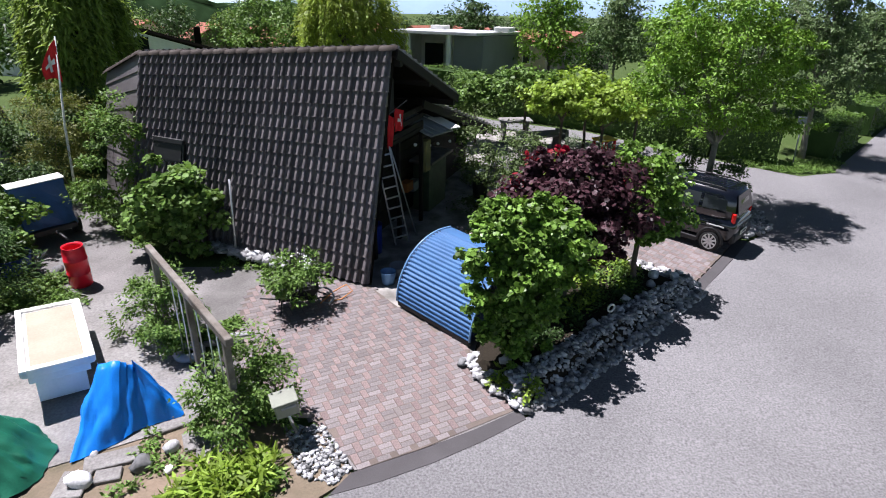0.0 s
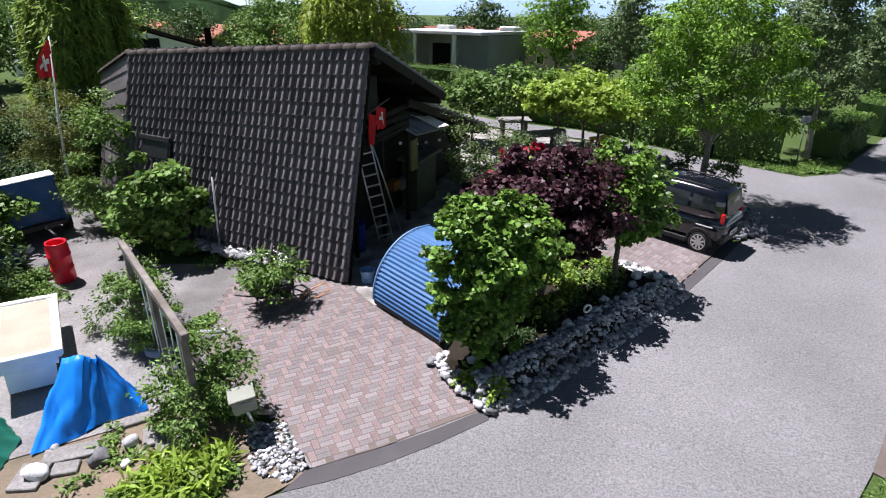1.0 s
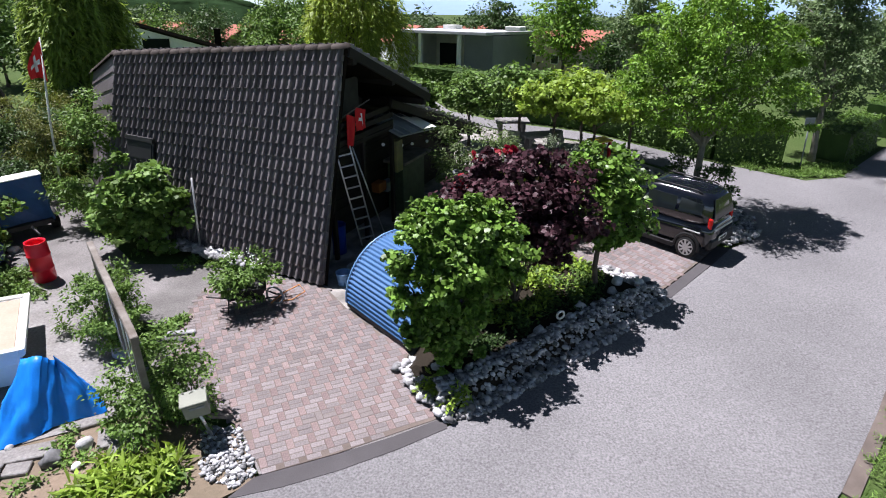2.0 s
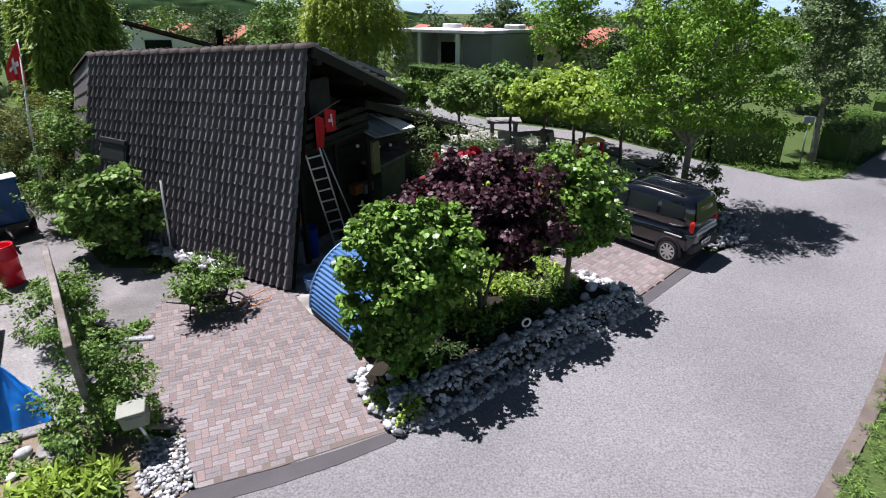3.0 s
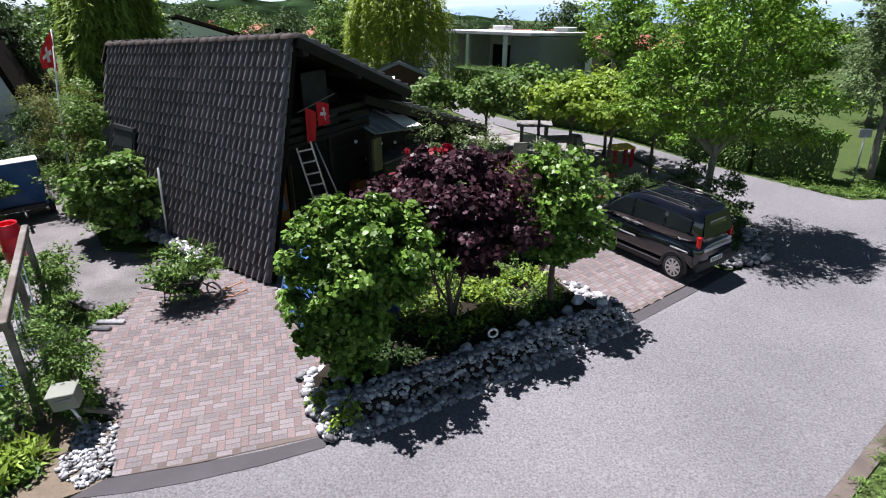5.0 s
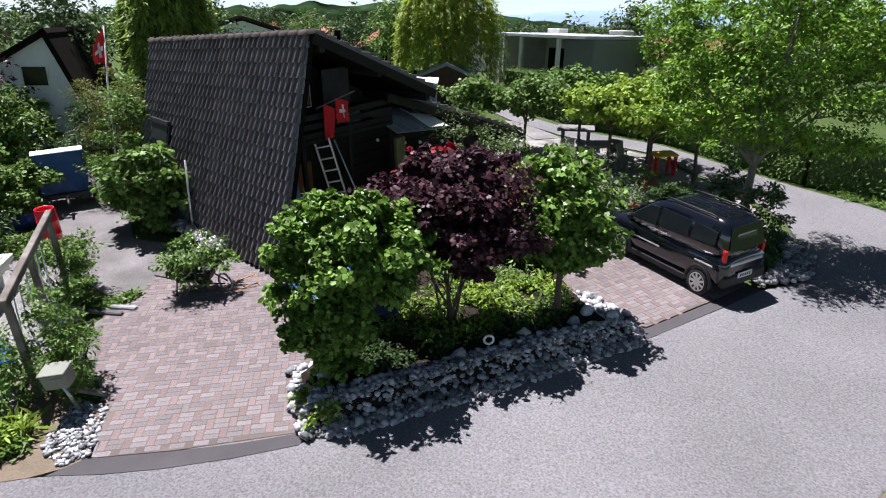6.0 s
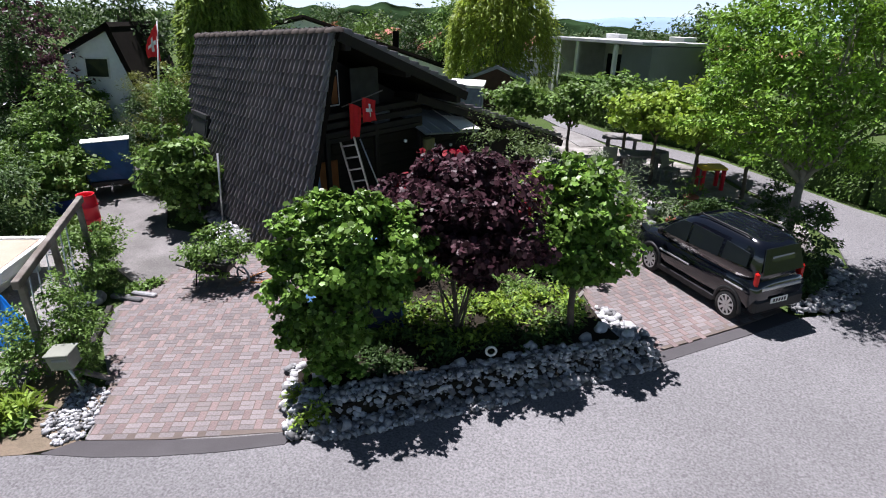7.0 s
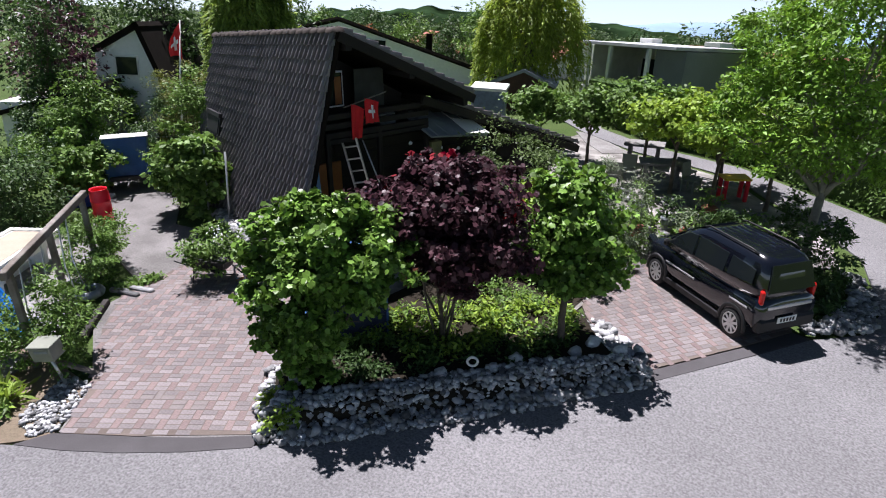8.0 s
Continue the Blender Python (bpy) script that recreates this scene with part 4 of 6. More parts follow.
frame_b = thing("beam_frame", SITE, "weathered wooden beam on posts beside the shrubs", "fence")
bN, bS = Vector((-5.79, 9.75, 1.82)), Vector((-3.3, 7.05, 1.74))
d = bS - bN
boxed("beam", (d.length, 0.11, 0.14), (bN + bS) / 2, WOOD_GREY, frame_b, turn=(0, math.degrees(math.asin(-d.z / d.length)), math.degrees(math.atan2(d.y, d.x))), bevel=0.012)
for f in (0.06, 0.52, 0.95):
    p = bN.lerp(bS, f)
    boxed("post", (0.1, 0.1, p.z), (p.x, p.y, p.z / 2 - 0.07), WOOD_GREY, frame_b, turn=(0, 0, -47))
for f in (0.3, 0.4, 0.62, 0.75, 0.85):
    p = bN.lerp(bS, f)
    tubed("wire", [(p.x, p.y, p.z), (p.x + 0.05, p.y - 0.1, 0.9), (p.x - 0.05, p.y + 0.05, 0.05)], 0.012, ALU, frame_b, seg=5)

mailbox = thing("mailbox", onsite(-2.62, 7.08, 28) @ Matrix.Diagonal((0.98, 0.98, 0.84, 1)), "beige metal letter box on a leaning post", "mailbox")
boxed("case", (0.36, 0.3, 0.3), (0, 0, 0.78), BEIGE, mailbox, bevel=0.015, turn=(4, -6, 0))
boxed("lid", (0.4, 0.34, 0.03), (-0.02, 0, 0.945), BEIGE, mailbox, bevel=0.01, turn=(4, -6, 0))
boxed("flap", (0.22, 0.015, 0.05), (0.02, -0.158, 0.84), GREY_SHEET, mailbox, bevel=0.004, turn=(4, -6, 0))
tubed("post", [(0.0, 0, 0.66), (0.14, 0.02, 0.0)], 0.025, ALU, mailbox)
boxed("brace", (0.7, 0.09, 0.07), (0.2, 0.25, 0.22), WOOD_GREY, mailbox, turn=(0, 36, 20))

pole = thing("flagpole", upright(-11.2, 15.8), "white flagpole with a red flag and white cross", "flagpole")
tubed("shaft", [(0, 0, 0), (0.02, 0.1, 2.3), (0.12, 0.25, 4.58)], [0.035, 0.03, 0.02], WHITE, pole)
cloth_flag("c", pose(0.11, 0.24, 4.5, 0, 0, -150), 0.5, 1.1, "red cloth with a white cross", pole, True, 1, sag=0.62)

barrow = thing("wheelbarrow", onsite(-3.5, 10.85, 20), "wheelbarrow planted with a leafy shrub", "wheelbarrow")
bm = bmesh.new()
tray = [[(-0.32, -0.2, 0.28), (0.3, -0.2, 0.28), (0.3, 0.2, 0.28), (-0.32, 0.2, 0.28)], [(-0.42, -0.31, 0.55), (0.45, -0.31, 0.55), (0.45, 0.31, 0.55), (-0.42, 0.31, 0.55)]]
rs = [[bm.verts.new(p) for p in r] for r in tray]
for i in range(4):
    bm.faces.new((rs[0][i], rs[0][(i + 1) % 4], rs[1][(i + 1) % 4], rs[1][i]))
bm.faces.new(rs[0][::-1])
bm.faces.new(rs[1])
part("tray", bm, BLACK, barrow)
bm = bmesh.new()
tube(bm, [(0.58, 0.19 * math.cos(k * math.tau / 24), 0.2 + 0.19 * math.sin(k * math.tau / 24)) for k in range(25)], [0.022] * 25, 6, False)
bmesh.ops.rotate(bm, verts=bm.verts, cent=(0.58, 0, 0.2), matrix=Matrix.Rotation(radians(62), 3, "Z"))
part("wheel", bm, GREY_SHEET, barrow, smooth=True)
for s in (-1, 1):
    tubed("handle", [(0.6, s * 0.06, 0.2), (0.3, s * 0.22, 0.27), (-0.4, s * 0.26, 0.4), (-0.72, s * 0.27, 0.48)], 0.016, BLACK, barrow, seg=6)
    tubed("leg", [(-0.3, s * 0.24, 0.36), (-0.36, s * 0.26, 0.0)], 0.015, BLACK, barrow, seg=6)
c, o = cloud([(0, 0, 0.85, 0.52, 0.46, 0.36), (0.2, 0.1, 0.6, 0.45, 0.4, 0.3), (-0.25, -0.1, 0.6, 0.4, 0.4, 0.3)], 2200, 31, 0.2, 30)
leaves("plant", c, o, 0.1, L_MID, barrow, 32, label="leafy green plant with pale flowers")
c, o = cloud([(0.15, 0.12, 1.08, 0.3, 0.3, 0.1)], 60, 33, 0.2, 14)
leaves("flowers", c, o, 0.05, WHITE_CLOTH, barrow, 34)["kind"] = "stuff"
hose = thing("garden_hose", onsite(-2.75, 11.25), "orange garden hose lying in a loop on the paving", "hose")
tubed("coil", [(-0.3, -0.25, 0.03), (-0.1, 0.1, 0.12), (0.15, 0.3, 0.2), (0.3, 0.2, 0.1), (0.1, -0.05, 0.03), (-0.15, -0.15, 0.03)], 0.014, material("orange_hose", (0.5, 0.2, 0.06), 0.5), hose, seg=6)

tyre = thing("old_tyre", onsite(-5.0, 9.0, 20), "pale worn tyre lying on the patio", "tyre")
bm = bmesh.new()
tube(bm, [(0.2 * math.cos(k * math.tau / 24), 0.2 * math.sin(k * math.tau / 24), 0.1) for k in range(25)], [0.085] * 25, 8, False)
part("ring", bm, GREY_SHEET, tyre, smooth=True)
blk = thing("drain_cover", onsite(-4.55, 8.45, 15), "small dark drain grate in a pale frame", "drain")
boxed("frame", (0.4, 0.24, 0.03), (0, 0, 0.02), CONCRETE, blk, bevel=0.004)
boxed("grate", (0.2, 0.2, 0.03), (0.05, 0, 0.026), BLACK, blk, bevel=0.004)
for k, (x, y, a, w, d) in enumerate(((-5.05, 6.45, 25, 0.75, 0.32), (-4.95, 6.15, 20, 0.35, 0.25), (-3.95, 6.95, 30, 0.5, 0.42), (-5.35, 5.95, 10, 0.4, 0.5), (-4.3, 7.3, 36, 0.9, 0.14), (-3.7, 6.75, 22, 0.42, 0.3))):
    sl = boxed("stepping_slab", (w, d, 0.06), (0, 0, 0.02), CONCRETE, None, bevel=0.012)
    sl.matrix_basis = onsite(x, y, a)
    tagged(sl, "grey concrete slab lying on the soil", "slab", "slabs in the soil")


def boulder(x, y, s, seed, label="rounded field stone in the garden", group="garden boulders", flat=0.75):
    bm = bmesh.new()
    bmesh.ops.create_icosphere(bm, subdivisions=2, radius=s)
    off = Vector((seed * 3.1, seed * 1.7, 0))
    for q in bm.verts:
        q.co *= 1 + 0.6 * noise.noise(q.co / s * 1.1 + off)
        q.co.z *= flat
    ob = part("boulder", bm, STONE, smooth=True)
    ob.matrix_basis = onsite(x, y, 40 * seed, s * flat * 0.55)
    return tagged(ob, label, "stone", group)


for k, (x, y, r) in enumerate(((-4.3, 6.72, 0.12), (-4.55, 6.35, 0.14), (-5.25, 6.0, 0.17), (-4.15, 6.3, 0.07), (-4.62, 7.4, 0.07), (-5.35, 6.5, 0.07), (-9.3, 11.9, 0.14), (-10.2, 12.6, 0.12), (-8.9, 11.75, 0.1))):
    boulder(x, y, r, k + 1)
for k, (x, y, a, w) in enumerate(((-4.35, 9.7, 15, 0.55), (-4.7, 9.42, 20, 0.4), (-4.42, 9.45, 12, 0.5))):
    sl = boxed("border_stone", (w, 0.12, 0.09), (0, 0, 0.03), STONE, None, bevel=0.02)
    sl.matrix_basis = onsite(x, y, a)
    tagged(sl, "grey border stone at the path", "stone", "border stones")
eb = boxed("edging_board", (1.35, 0.11, 0.12), (0, 0, 0.05), WOOD_DARK, None, bevel=0.01)
eb.matrix_basis = onsite(-3.98, 8.5, 132)
tagged(eb, "dark wooden edging board along the paving", "board")
for x, y, h in ((-6.35, 12.95, 2.05), (-5.55, 12.95, 1.95)):
    p = thing("garden_stake", upright(x, y), "thin pale stake standing beside the roof", "stake", "stakes")
    tubed("shaft", [(0, 0, 0), (0.02, 0, h)], 0.025, ALU, p)
tub("blue_trough", onsite(-10.35, 11.9), 0.42, 0.4, material("blue_trough", (0.01, 0.03, 0.2), 0.5), "dark blue round tub under the shrub", 0.85, "tub")

# ---- stones ----
STONE_MESHES = []
for k in range(6):
    bm = bmesh.new()
    bmesh.ops.create_icosphere(bm, subdivisions=1, radius=1.0)
    for q in bm.verts:
        q.co *= 1 + 0.75 * noise.noise(q.co * 1.25 + Vector((k * 5.3, 1, 2)))
        q.co.z *= 0.74
    me = bpy.data.meshes.new("stone")
    bm.to_mesh(me)
    bm.free()
    me.materials.append(STONE)
    me.shade_smooth()
    STONE_MESHES.append(me)


def stonefield(name, outline, n, lo, hi, seed, label, lift=None, singles=0, parent=None):
    """Stones heaped within an outline: some one by one under the parent, the rest joined."""
    rng = random.Random(seed)
    verts, faces = [], []
    x0, x1, y0, y1 = min(p[0] for p in outline), max(p[0] for p in outline), min(p[1] for p in outline), max(p[1] for p in outline)
    made = 0
    while made < n:
        x, y = rng.uniform(x0, x1), rng.uniform(y0, y1)
        if not inside(x, y, outline):
            continue
        s = lo + (hi - lo) * rng.random() ** 1.7
        z = s * rng.uniform(0.35, 0.65) + (lift(x, y) if lift else 0)
        m = onsite(x, y, rng.uniform(0, 360), z) @ pose(0, 0, 0, rng.uniform(-25, 25), rng.uniform(-25, 25), 0) @ Matrix.Diagonal((s * rng.uniform(0.85, 1.3), s * rng.uniform(0.75, 1.0), s * rng.uniform(0.75, 1.1), 1))
        me = STONE_MESHES[made % 6]
        if made < singles:
            ob = new("stone", me)
            ob.parent = parent
            ob.matrix_basis = parent.matrix_basis.inverted() @ m
        else:
            k = len(verts)
            verts += [m @ q.co for q in me.vertices]
            faces += [[k + i for i in f.vertices] for f in me.polygons]
        made += 1
    if verts:
        ob = raw(name, verts, faces, STONE, None, smooth=True)
        tagged(ob, label, "stones", "", "stuff")


BED = [(1.1, 7.95), (3.2, 9.95), (5.2, 12.15), (4.4, 12.9), (3.75, 13.6), (2.6, 13.9), (0.7, 11.9), (0.22, 9.75), (0.05, 8.95)]
bed = thing("planted_bed", SITE, "raised bed of dark soil edged with field stones", "flower bed")
bm = bmesh.new()
inner = [(1.3, 8.45), (3.0, 10.25), (4.75, 12.15), (4.2, 12.65), (3.6, 13.35), (2.65, 13.6), (0.95, 11.7), (0.4, 9.75), (0.35, 9.0)]
lo, up = [bm.verts.new((x, y, -0.03)) for x, y in BED], [bm.verts.new((x, y, 0.24)) for x, y in inner]
bm.faces.new(up)
for i in range(len(lo)):
    bm.faces.new((lo[i], lo[(i + 1) % len(lo)], up[(i + 1) % len(lo)], up[i]))
bmesh.ops.recalc_face_normals(bm, faces=bm.faces)
bmesh.ops.triangulate(bm, faces=[q for q in bm.faces if len(q.verts) > 4])
part("soil", bm, SOIL, bed)


def bank(x, y):
    """Height of the stone bank: it climbs away from the road."""
    a, b = Vector((1.1, 7.95)), Vector((5.2, 12.15))
    n = Vector((-(b - a).y, (b - a).x)).normalized()
    return max(0.0, min(0.25, 0.85 * ((Vector((x, y)) - a).dot(n)) - 0.02))


FRONT = [(1.0, 7.85), (1.6, 8.15), (3.3, 9.85), (5.25, 12.0), (5.2, 12.35), (4.75, 12.35), (3.72, 11.5), (2.45, 10.2), (1.2, 8.98), (0.75, 8.6)]
stonefield("bank_stones", FRONT, 2900, 0.024, 0.068, 3, "grey and white field stones banked along the road", bank, 290, bed)
FOOT = [(1.05, 7.78), (5.3, 12.1), (5.2, 12.2), (0.98, 7.88)]
stonefield("foot_stones", FOOT, 120, 0.055, 0.1, 31, "pale larger stones along the foot of the bank", lambda x, y: 0.03)
stonefield("corner_stones", [(-0.1, 9.1), (0.3, 9.45), (1.0, 8.6), (1.05, 7.85), (0.75, 8.05)], 190, 0.035, 0.09, 4, "pale field stones at the corner of the bed", lambda x, y: 0.05)
stonefield("bed_end_stones", [(5.2, 12.3), (4.5, 12.4), (3.6, 13.3), (4.1, 13.4), (4.9, 12.8)], 150, 0.045, 0.11, 5, "pale stones at the end of the bed", lambda x, y: 0.1)
stonefield("island_stones", [(7.3, 15.05), (8.25, 15.75), (8.5, 16.9), (8.0, 18.4), (7.7, 18.2), (7.9, 16.9), (7.55, 15.9), (7.1, 15.4)], 560, 0.035, 0.09, 6, "stones round the planted island by the lane", lambda x, y: 0.05)
stonefield("house_stones", [(-4.2, 12.3), (-6.4, 13.1), (-6.4, 13.45), (-4.3, 12.7)], 230, 0.05, 0.14, 7, "pale stones heaped along the foot of the roof", lambda x, y: 0.12)
stonefield("gravel_patch", [(-2.75, 7.3), (-2.15, 7.4), (-1.55, 6.5), (-1.75, 6.2), (-2.3, 6.35)], 520, 0.018, 0.048, 8, "coarse gravel round the letter box post")
stonefield("garden_rubble", [(-9.3, 14.6), (-10.6, 15.8), (-11.6, 17.0), (-11.0, 17.1), (-9.0, 15.0)], 60, 0.05, 0.13, 9, "loose stones beside the garden path")
stonefield("terrace_rubble", [(0.5, 16.8), (3.6, 17.2), (7.2, 19.2), (6.4, 21.2), (4.6, 20.9), (1.0, 21.5), (-0.5, 19.5)], 260, 0.05, 0.14, 10, "stones and pots along the rock garden", lambda x, y: 0.02)
for k, (x, y, r) in enumerate(((2.5, 10.3, 0.12), (3.35, 11.25, 0.13), (4.05, 12.0, 0.12), (4.2, 12.4, 0.13), (0.75, 8.95, 0.12), (4.7, 12.4, 0.12), (1.35, 8.2, 0.1), (3.1, 10.85, 0.11))):
    b = boulder(x, y, r, k + 20, "large grey boulder in the stone bank", "bank boulders", 0.95)
    b.matrix_basis = Matrix.Translation((0, 0, bank(x, y) * 0.7)) @ b.matrix_basis
ring = thing("round_marker", onsite(2.9, 10.62, 30, 0.34), "white ring standing in the stone bank", "marker")
bm = bmesh.new()
tube(bm, [(0.08 * math.cos(k * math.tau / 20), 0, 0.1 + 0.08 * math.sin(k * math.tau / 20)) for k in range(21)], [0.022] * 21, 6, False)
part("ring", bm, WHITE, ring, smooth=True)

# ---- shrubs and trees near the road ----
tree("maple_shrub", 0.85, 9.25, [(0, 0.1, 2.6, 0.65, 0.6, 0.4), (-0.42, -0.3, 2.3, 0.48, 0.45, 0.42), (0.55, 0.35, 2.5, 0.6, 0.6, 0.38), (0.05, 0.1, 2.9, 0.35, 0.35, 0.24), (-0.5, -0.5, 1.9, 0.34, 0.32, 0.3),
                                 (0.1, -0.45, 2.1, 0.46, 0.38, 0.42), (0.6, 0.0, 1.95, 0.45, 0.45, 0.42), (-0.3, -0.38, 1.4, 0.36, 0.34, 0.36), (0.2, -0.36, 1.45, 0.45, 0.36, 0.4), (-0.05, -0.25, 0.9, 0.4, 0.34, 0.36),
                                 (0.3, -0.15, 1.1, 0.34, 0.34, 0.36), (0.12, -0.3, 0.5, 0.36, 0.28, 0.26), (0.9, 0.45, 2.25, 0.4, 0.4, 0.42), (-0.42, -0.55, 1.0, 0.2, 0.18, 0.16), (-0.35, 0.1, 2.85, 0.22, 0.22, 0.2), (0.45, 0.35, 2.95, 0.22, 0.22, 0.18),
                                 (-0.72, -0.5, 2.05, 0.16, 0.16, 0.14), (-0.6, -0.1, 2.7, 0.18, 0.18, 0.14)],
     24000, 0.085, L_MAPLE, "bushy bright green maple shrub in the stone-edged bed", 11, 0.04, shape="lobed", clump=0.18, clumps=60, shell=0.35)
tree("purple_shrub", 2.0, 11.1, [(0, 0, 2.85, 0.95, 0.85, 0.5), (-0.7, -0.2, 2.5, 0.65, 0.65, 0.45), (0.75, 0.1, 2.4, 0.65, 0.65, 0.5), (0.1, -0.5, 2.35, 0.75, 0.5, 0.45), (-0.4, 0.2, 3.15, 0.45, 0.45, 0.25), (0.5, 0.3, 3.1, 0.4, 0.4, 0.25),
                                (0.0, 0.0, 1.95, 0.6, 0.6, 0.4), (-0.45, -0.35, 1.95, 0.5, 0.5, 0.35), (0.55, -0.3, 1.85, 0.5, 0.5, 0.35)],
     15500, 0.092, L_PURPLE, "dark purple-leaved shrub with bare lower stems", 12, 0.03, shape="lobed", clump=0.18, clumps=60, shell=0.45)
c, o = cloud([(-0.75, 0.3, 3.1, 0.2, 0.2, 0.2), (0.85, 0.2, 2.7, 0.28, 0.28, 0.25), (-1.0, 0.1, 2.75, 0.25, 0.25, 0.2), (-0.35, 0.4, 3.35, 0.2, 0.2, 0.12)], 150, 14, 0.2, 14)
leaves("young_shoots", c, o, 0.1, L_RED, bpy.data.objects["purple_shrub"], 15, "lobed", label="bright red young shoots")["kind"] = "stuff"
tree("small_maple_tree", 3.7, 12.2, [(-0.1, 0, 2.45, 0.65, 0.65, 0.65), (0.3, 0.1, 1.95, 0.6, 0.6, 0.5), (-0.4, -0.1, 1.95, 0.6, 0.65, 0.5), (0.1, -0.2, 1.55, 0.5, 0.5, 0.35), (-0.2, 0.1, 2.95, 0.4, 0.4, 0.3)],
     8500, 0.092, L_MAPLE, "small round green maple tree on a slim trunk", 13, 0.065, 1.1, shape="lobed", clump=0.18, clumps=50, shell=0.45)


def plants(name, outline, n, size, mat, label, seed, h=0.25, shape="oval", base=0.0, category="plants"):
    """Low growth over a patch, in tufts."""
    rng = np.random.default_rng(seed)
    out, way = [], []
    x0, x1, y0, y1 = min(p[0] for p in outline), max(p[0] for p in outline), min(p[1] for p in outline), max(p[1] for p in outline)
    tufts = []
    while len(tufts) < max(6, n // 45):
        x, y = rng.uniform(x0, x1), rng.uniform(y0, y1)
        if inside(x, y, outline):
            tufts.append((x, y, rng.uniform(0.5, 1.0)))
    for _ in range(n):
        x, y, s = tufts[rng.integers(len(tufts))]
        d = rng.normal(0, 0.1, 2) * (0.6 + h)
        out.append(tuple(P(x + d[0], y + d[1], base + h * s * rng.random() ** 0.8 * math.exp(-8 * (d @ d)))))
        way.append((d[0] * 6, d[1] * 6, 0.7))
    ob = leaves(name, out, way, size, mat, None, seed + 1, shape, 0.1)
    return tagged(ob, label, category, "", "stuff")


plants("bed_plants", [(1.6, 10.2), (2.4, 10.6), (3.9, 12.4), (3.4, 13.3), (2.6, 13.4), (0.9, 11.5), (0.8, 10.2)], 2000, 0.11, L_LIME, "light green leafy plants growing in the bed", 41, 0.36, base=0.22)
plants("bed_greens", [(1.6, 10.2), (2.4, 10.6), (4.0, 12.3), (3.4, 13.4), (2.6, 13.5), (0.8, 11.6), (0.7, 10.2)], 3000, 0.09, L_MID, "mixed green plants under the purple shrub", 53, 0.28, base=0.22)
plants("terrace_edge_plants", [(1.1, 12.5), (2.8, 14.2), (3.5, 15.2), (2.2, 15.6), (0.7, 13.6)], 2200, 0.11, L_MID, "leafy plants between the bed and the terrace", 54, 0.42)
plants("bed_ivy", [(0.75, 9.3), (1.4, 9.4), (2.5, 10.5), (4.1, 12.0), (3.6, 12.4), (2.0, 11.0), (0.9, 10.6)], 3600, 0.08, L_DARK, "dark ground cover in the planted bed", 55, 0.16, base=0.23)
plants("lane_grass", [(9.8, 21.6), (11.3, 20.75), (12.6, 21.2), (13.8, 22.6), (12.2, 22.4), (9.6, 22.5)], 5200, 0.11, L_MID, "grass at the corner of the lane", 56, 0.1, "strip")
plants("bed_weeds", [(0.55, 8.5), (1.15, 8.1), (1.35, 8.5), (0.8, 9.0)], 600, 0.1, L_LIME, "bright green weeds at the corner of the bed", 42, 0.22, base=0.1)
plants("hosta_clump", [(-3.7, 6.35), (-2.75, 6.6), (-2.4, 6.05), (-3.3, 5.5), (-3.9, 5.9)], 1300, 0.22, L_LIME, "yellow-green leafy perennials by the road", 43, 0.35, "strip")
plants("low_greens", [(-9.9, 11.0), (-8.9, 11.9), (-8.6, 11.1), (-7.9, 10.6), (-9.4, 10.2)], 2600, 0.1, L_MID, "low green plants in the garden bed", 44, 0.22)
plants("path_weeds", [(-4.4, 12.05), (-5.7, 12.2), (-5.9, 12.9), (-4.3, 12.7), (-3.3, 12.3)], 900, 0.09, L_MID, "low weeds along the foot of the roof", 45, 0.16)
plants("corner_weeds", [(-4.95, 9.75), (-4.45, 10.3), (-4.4, 9.85), (-4.7, 9.4)], 700, 0.09, L_MID, "dry weeds beside the path", 46, 0.14)
plants("soil_weeds", [(-4.9, 6.9), (-4.3, 7.1), (-4.5, 6.6), (-3.6, 6.4), (-4.9, 5.7), (-5.5, 5.9)], 420, 0.08, L_MID, "scattered weeds on the soil", 47, 0.14)
plants("path_border", [(-8.0, 13.1), (-9.4, 14.4), (-10.5, 15.6), (-10.0, 15.8), (-8.2, 14.0)], 1500, 0.12, L_MID, "green border plants along the garden path", 48, 0.4)
plants("grass_verge", [(8.05, 8.9), (9.05, 10.35), (9.95, 11.75), (11.1, 13.3), (12.5, 15.6), (15.0, 15.0), (11.5, 8.5), (7.5, 5.8), (5.0, 5.0), (6.8, 7.2)], 42000, 0.07, L_MID, "grass verge along the road", 49, 0.08, "strip")
plants("island_plants", [(7.2, 15.4), (7.7, 16.2), (7.6, 18.0), (7.0, 17.2)], 900, 0.11, L_DARK, "dark plants on the island by the lane", 50, 0.4)
plants("rock_garden_plants", [(1.6, 15.0), (3.6, 16.9), (6.8, 19.6), (5.6, 20.9), (4.4, 19.9), (2.0, 18.6), (0.9, 16.4)], 3400, 0.13, L_MID, "mixed plants of the rock garden", 51, 0.45)
plants("roadside_weeds", [(-2.6, 6.3), (-1.9, 5.95), (-4.2, 4.5), (-5.0, 5.2), (-3.6, 5.7)], 1300, 0.11, L_MID, "weeds along the road edge", 52, 0.25)

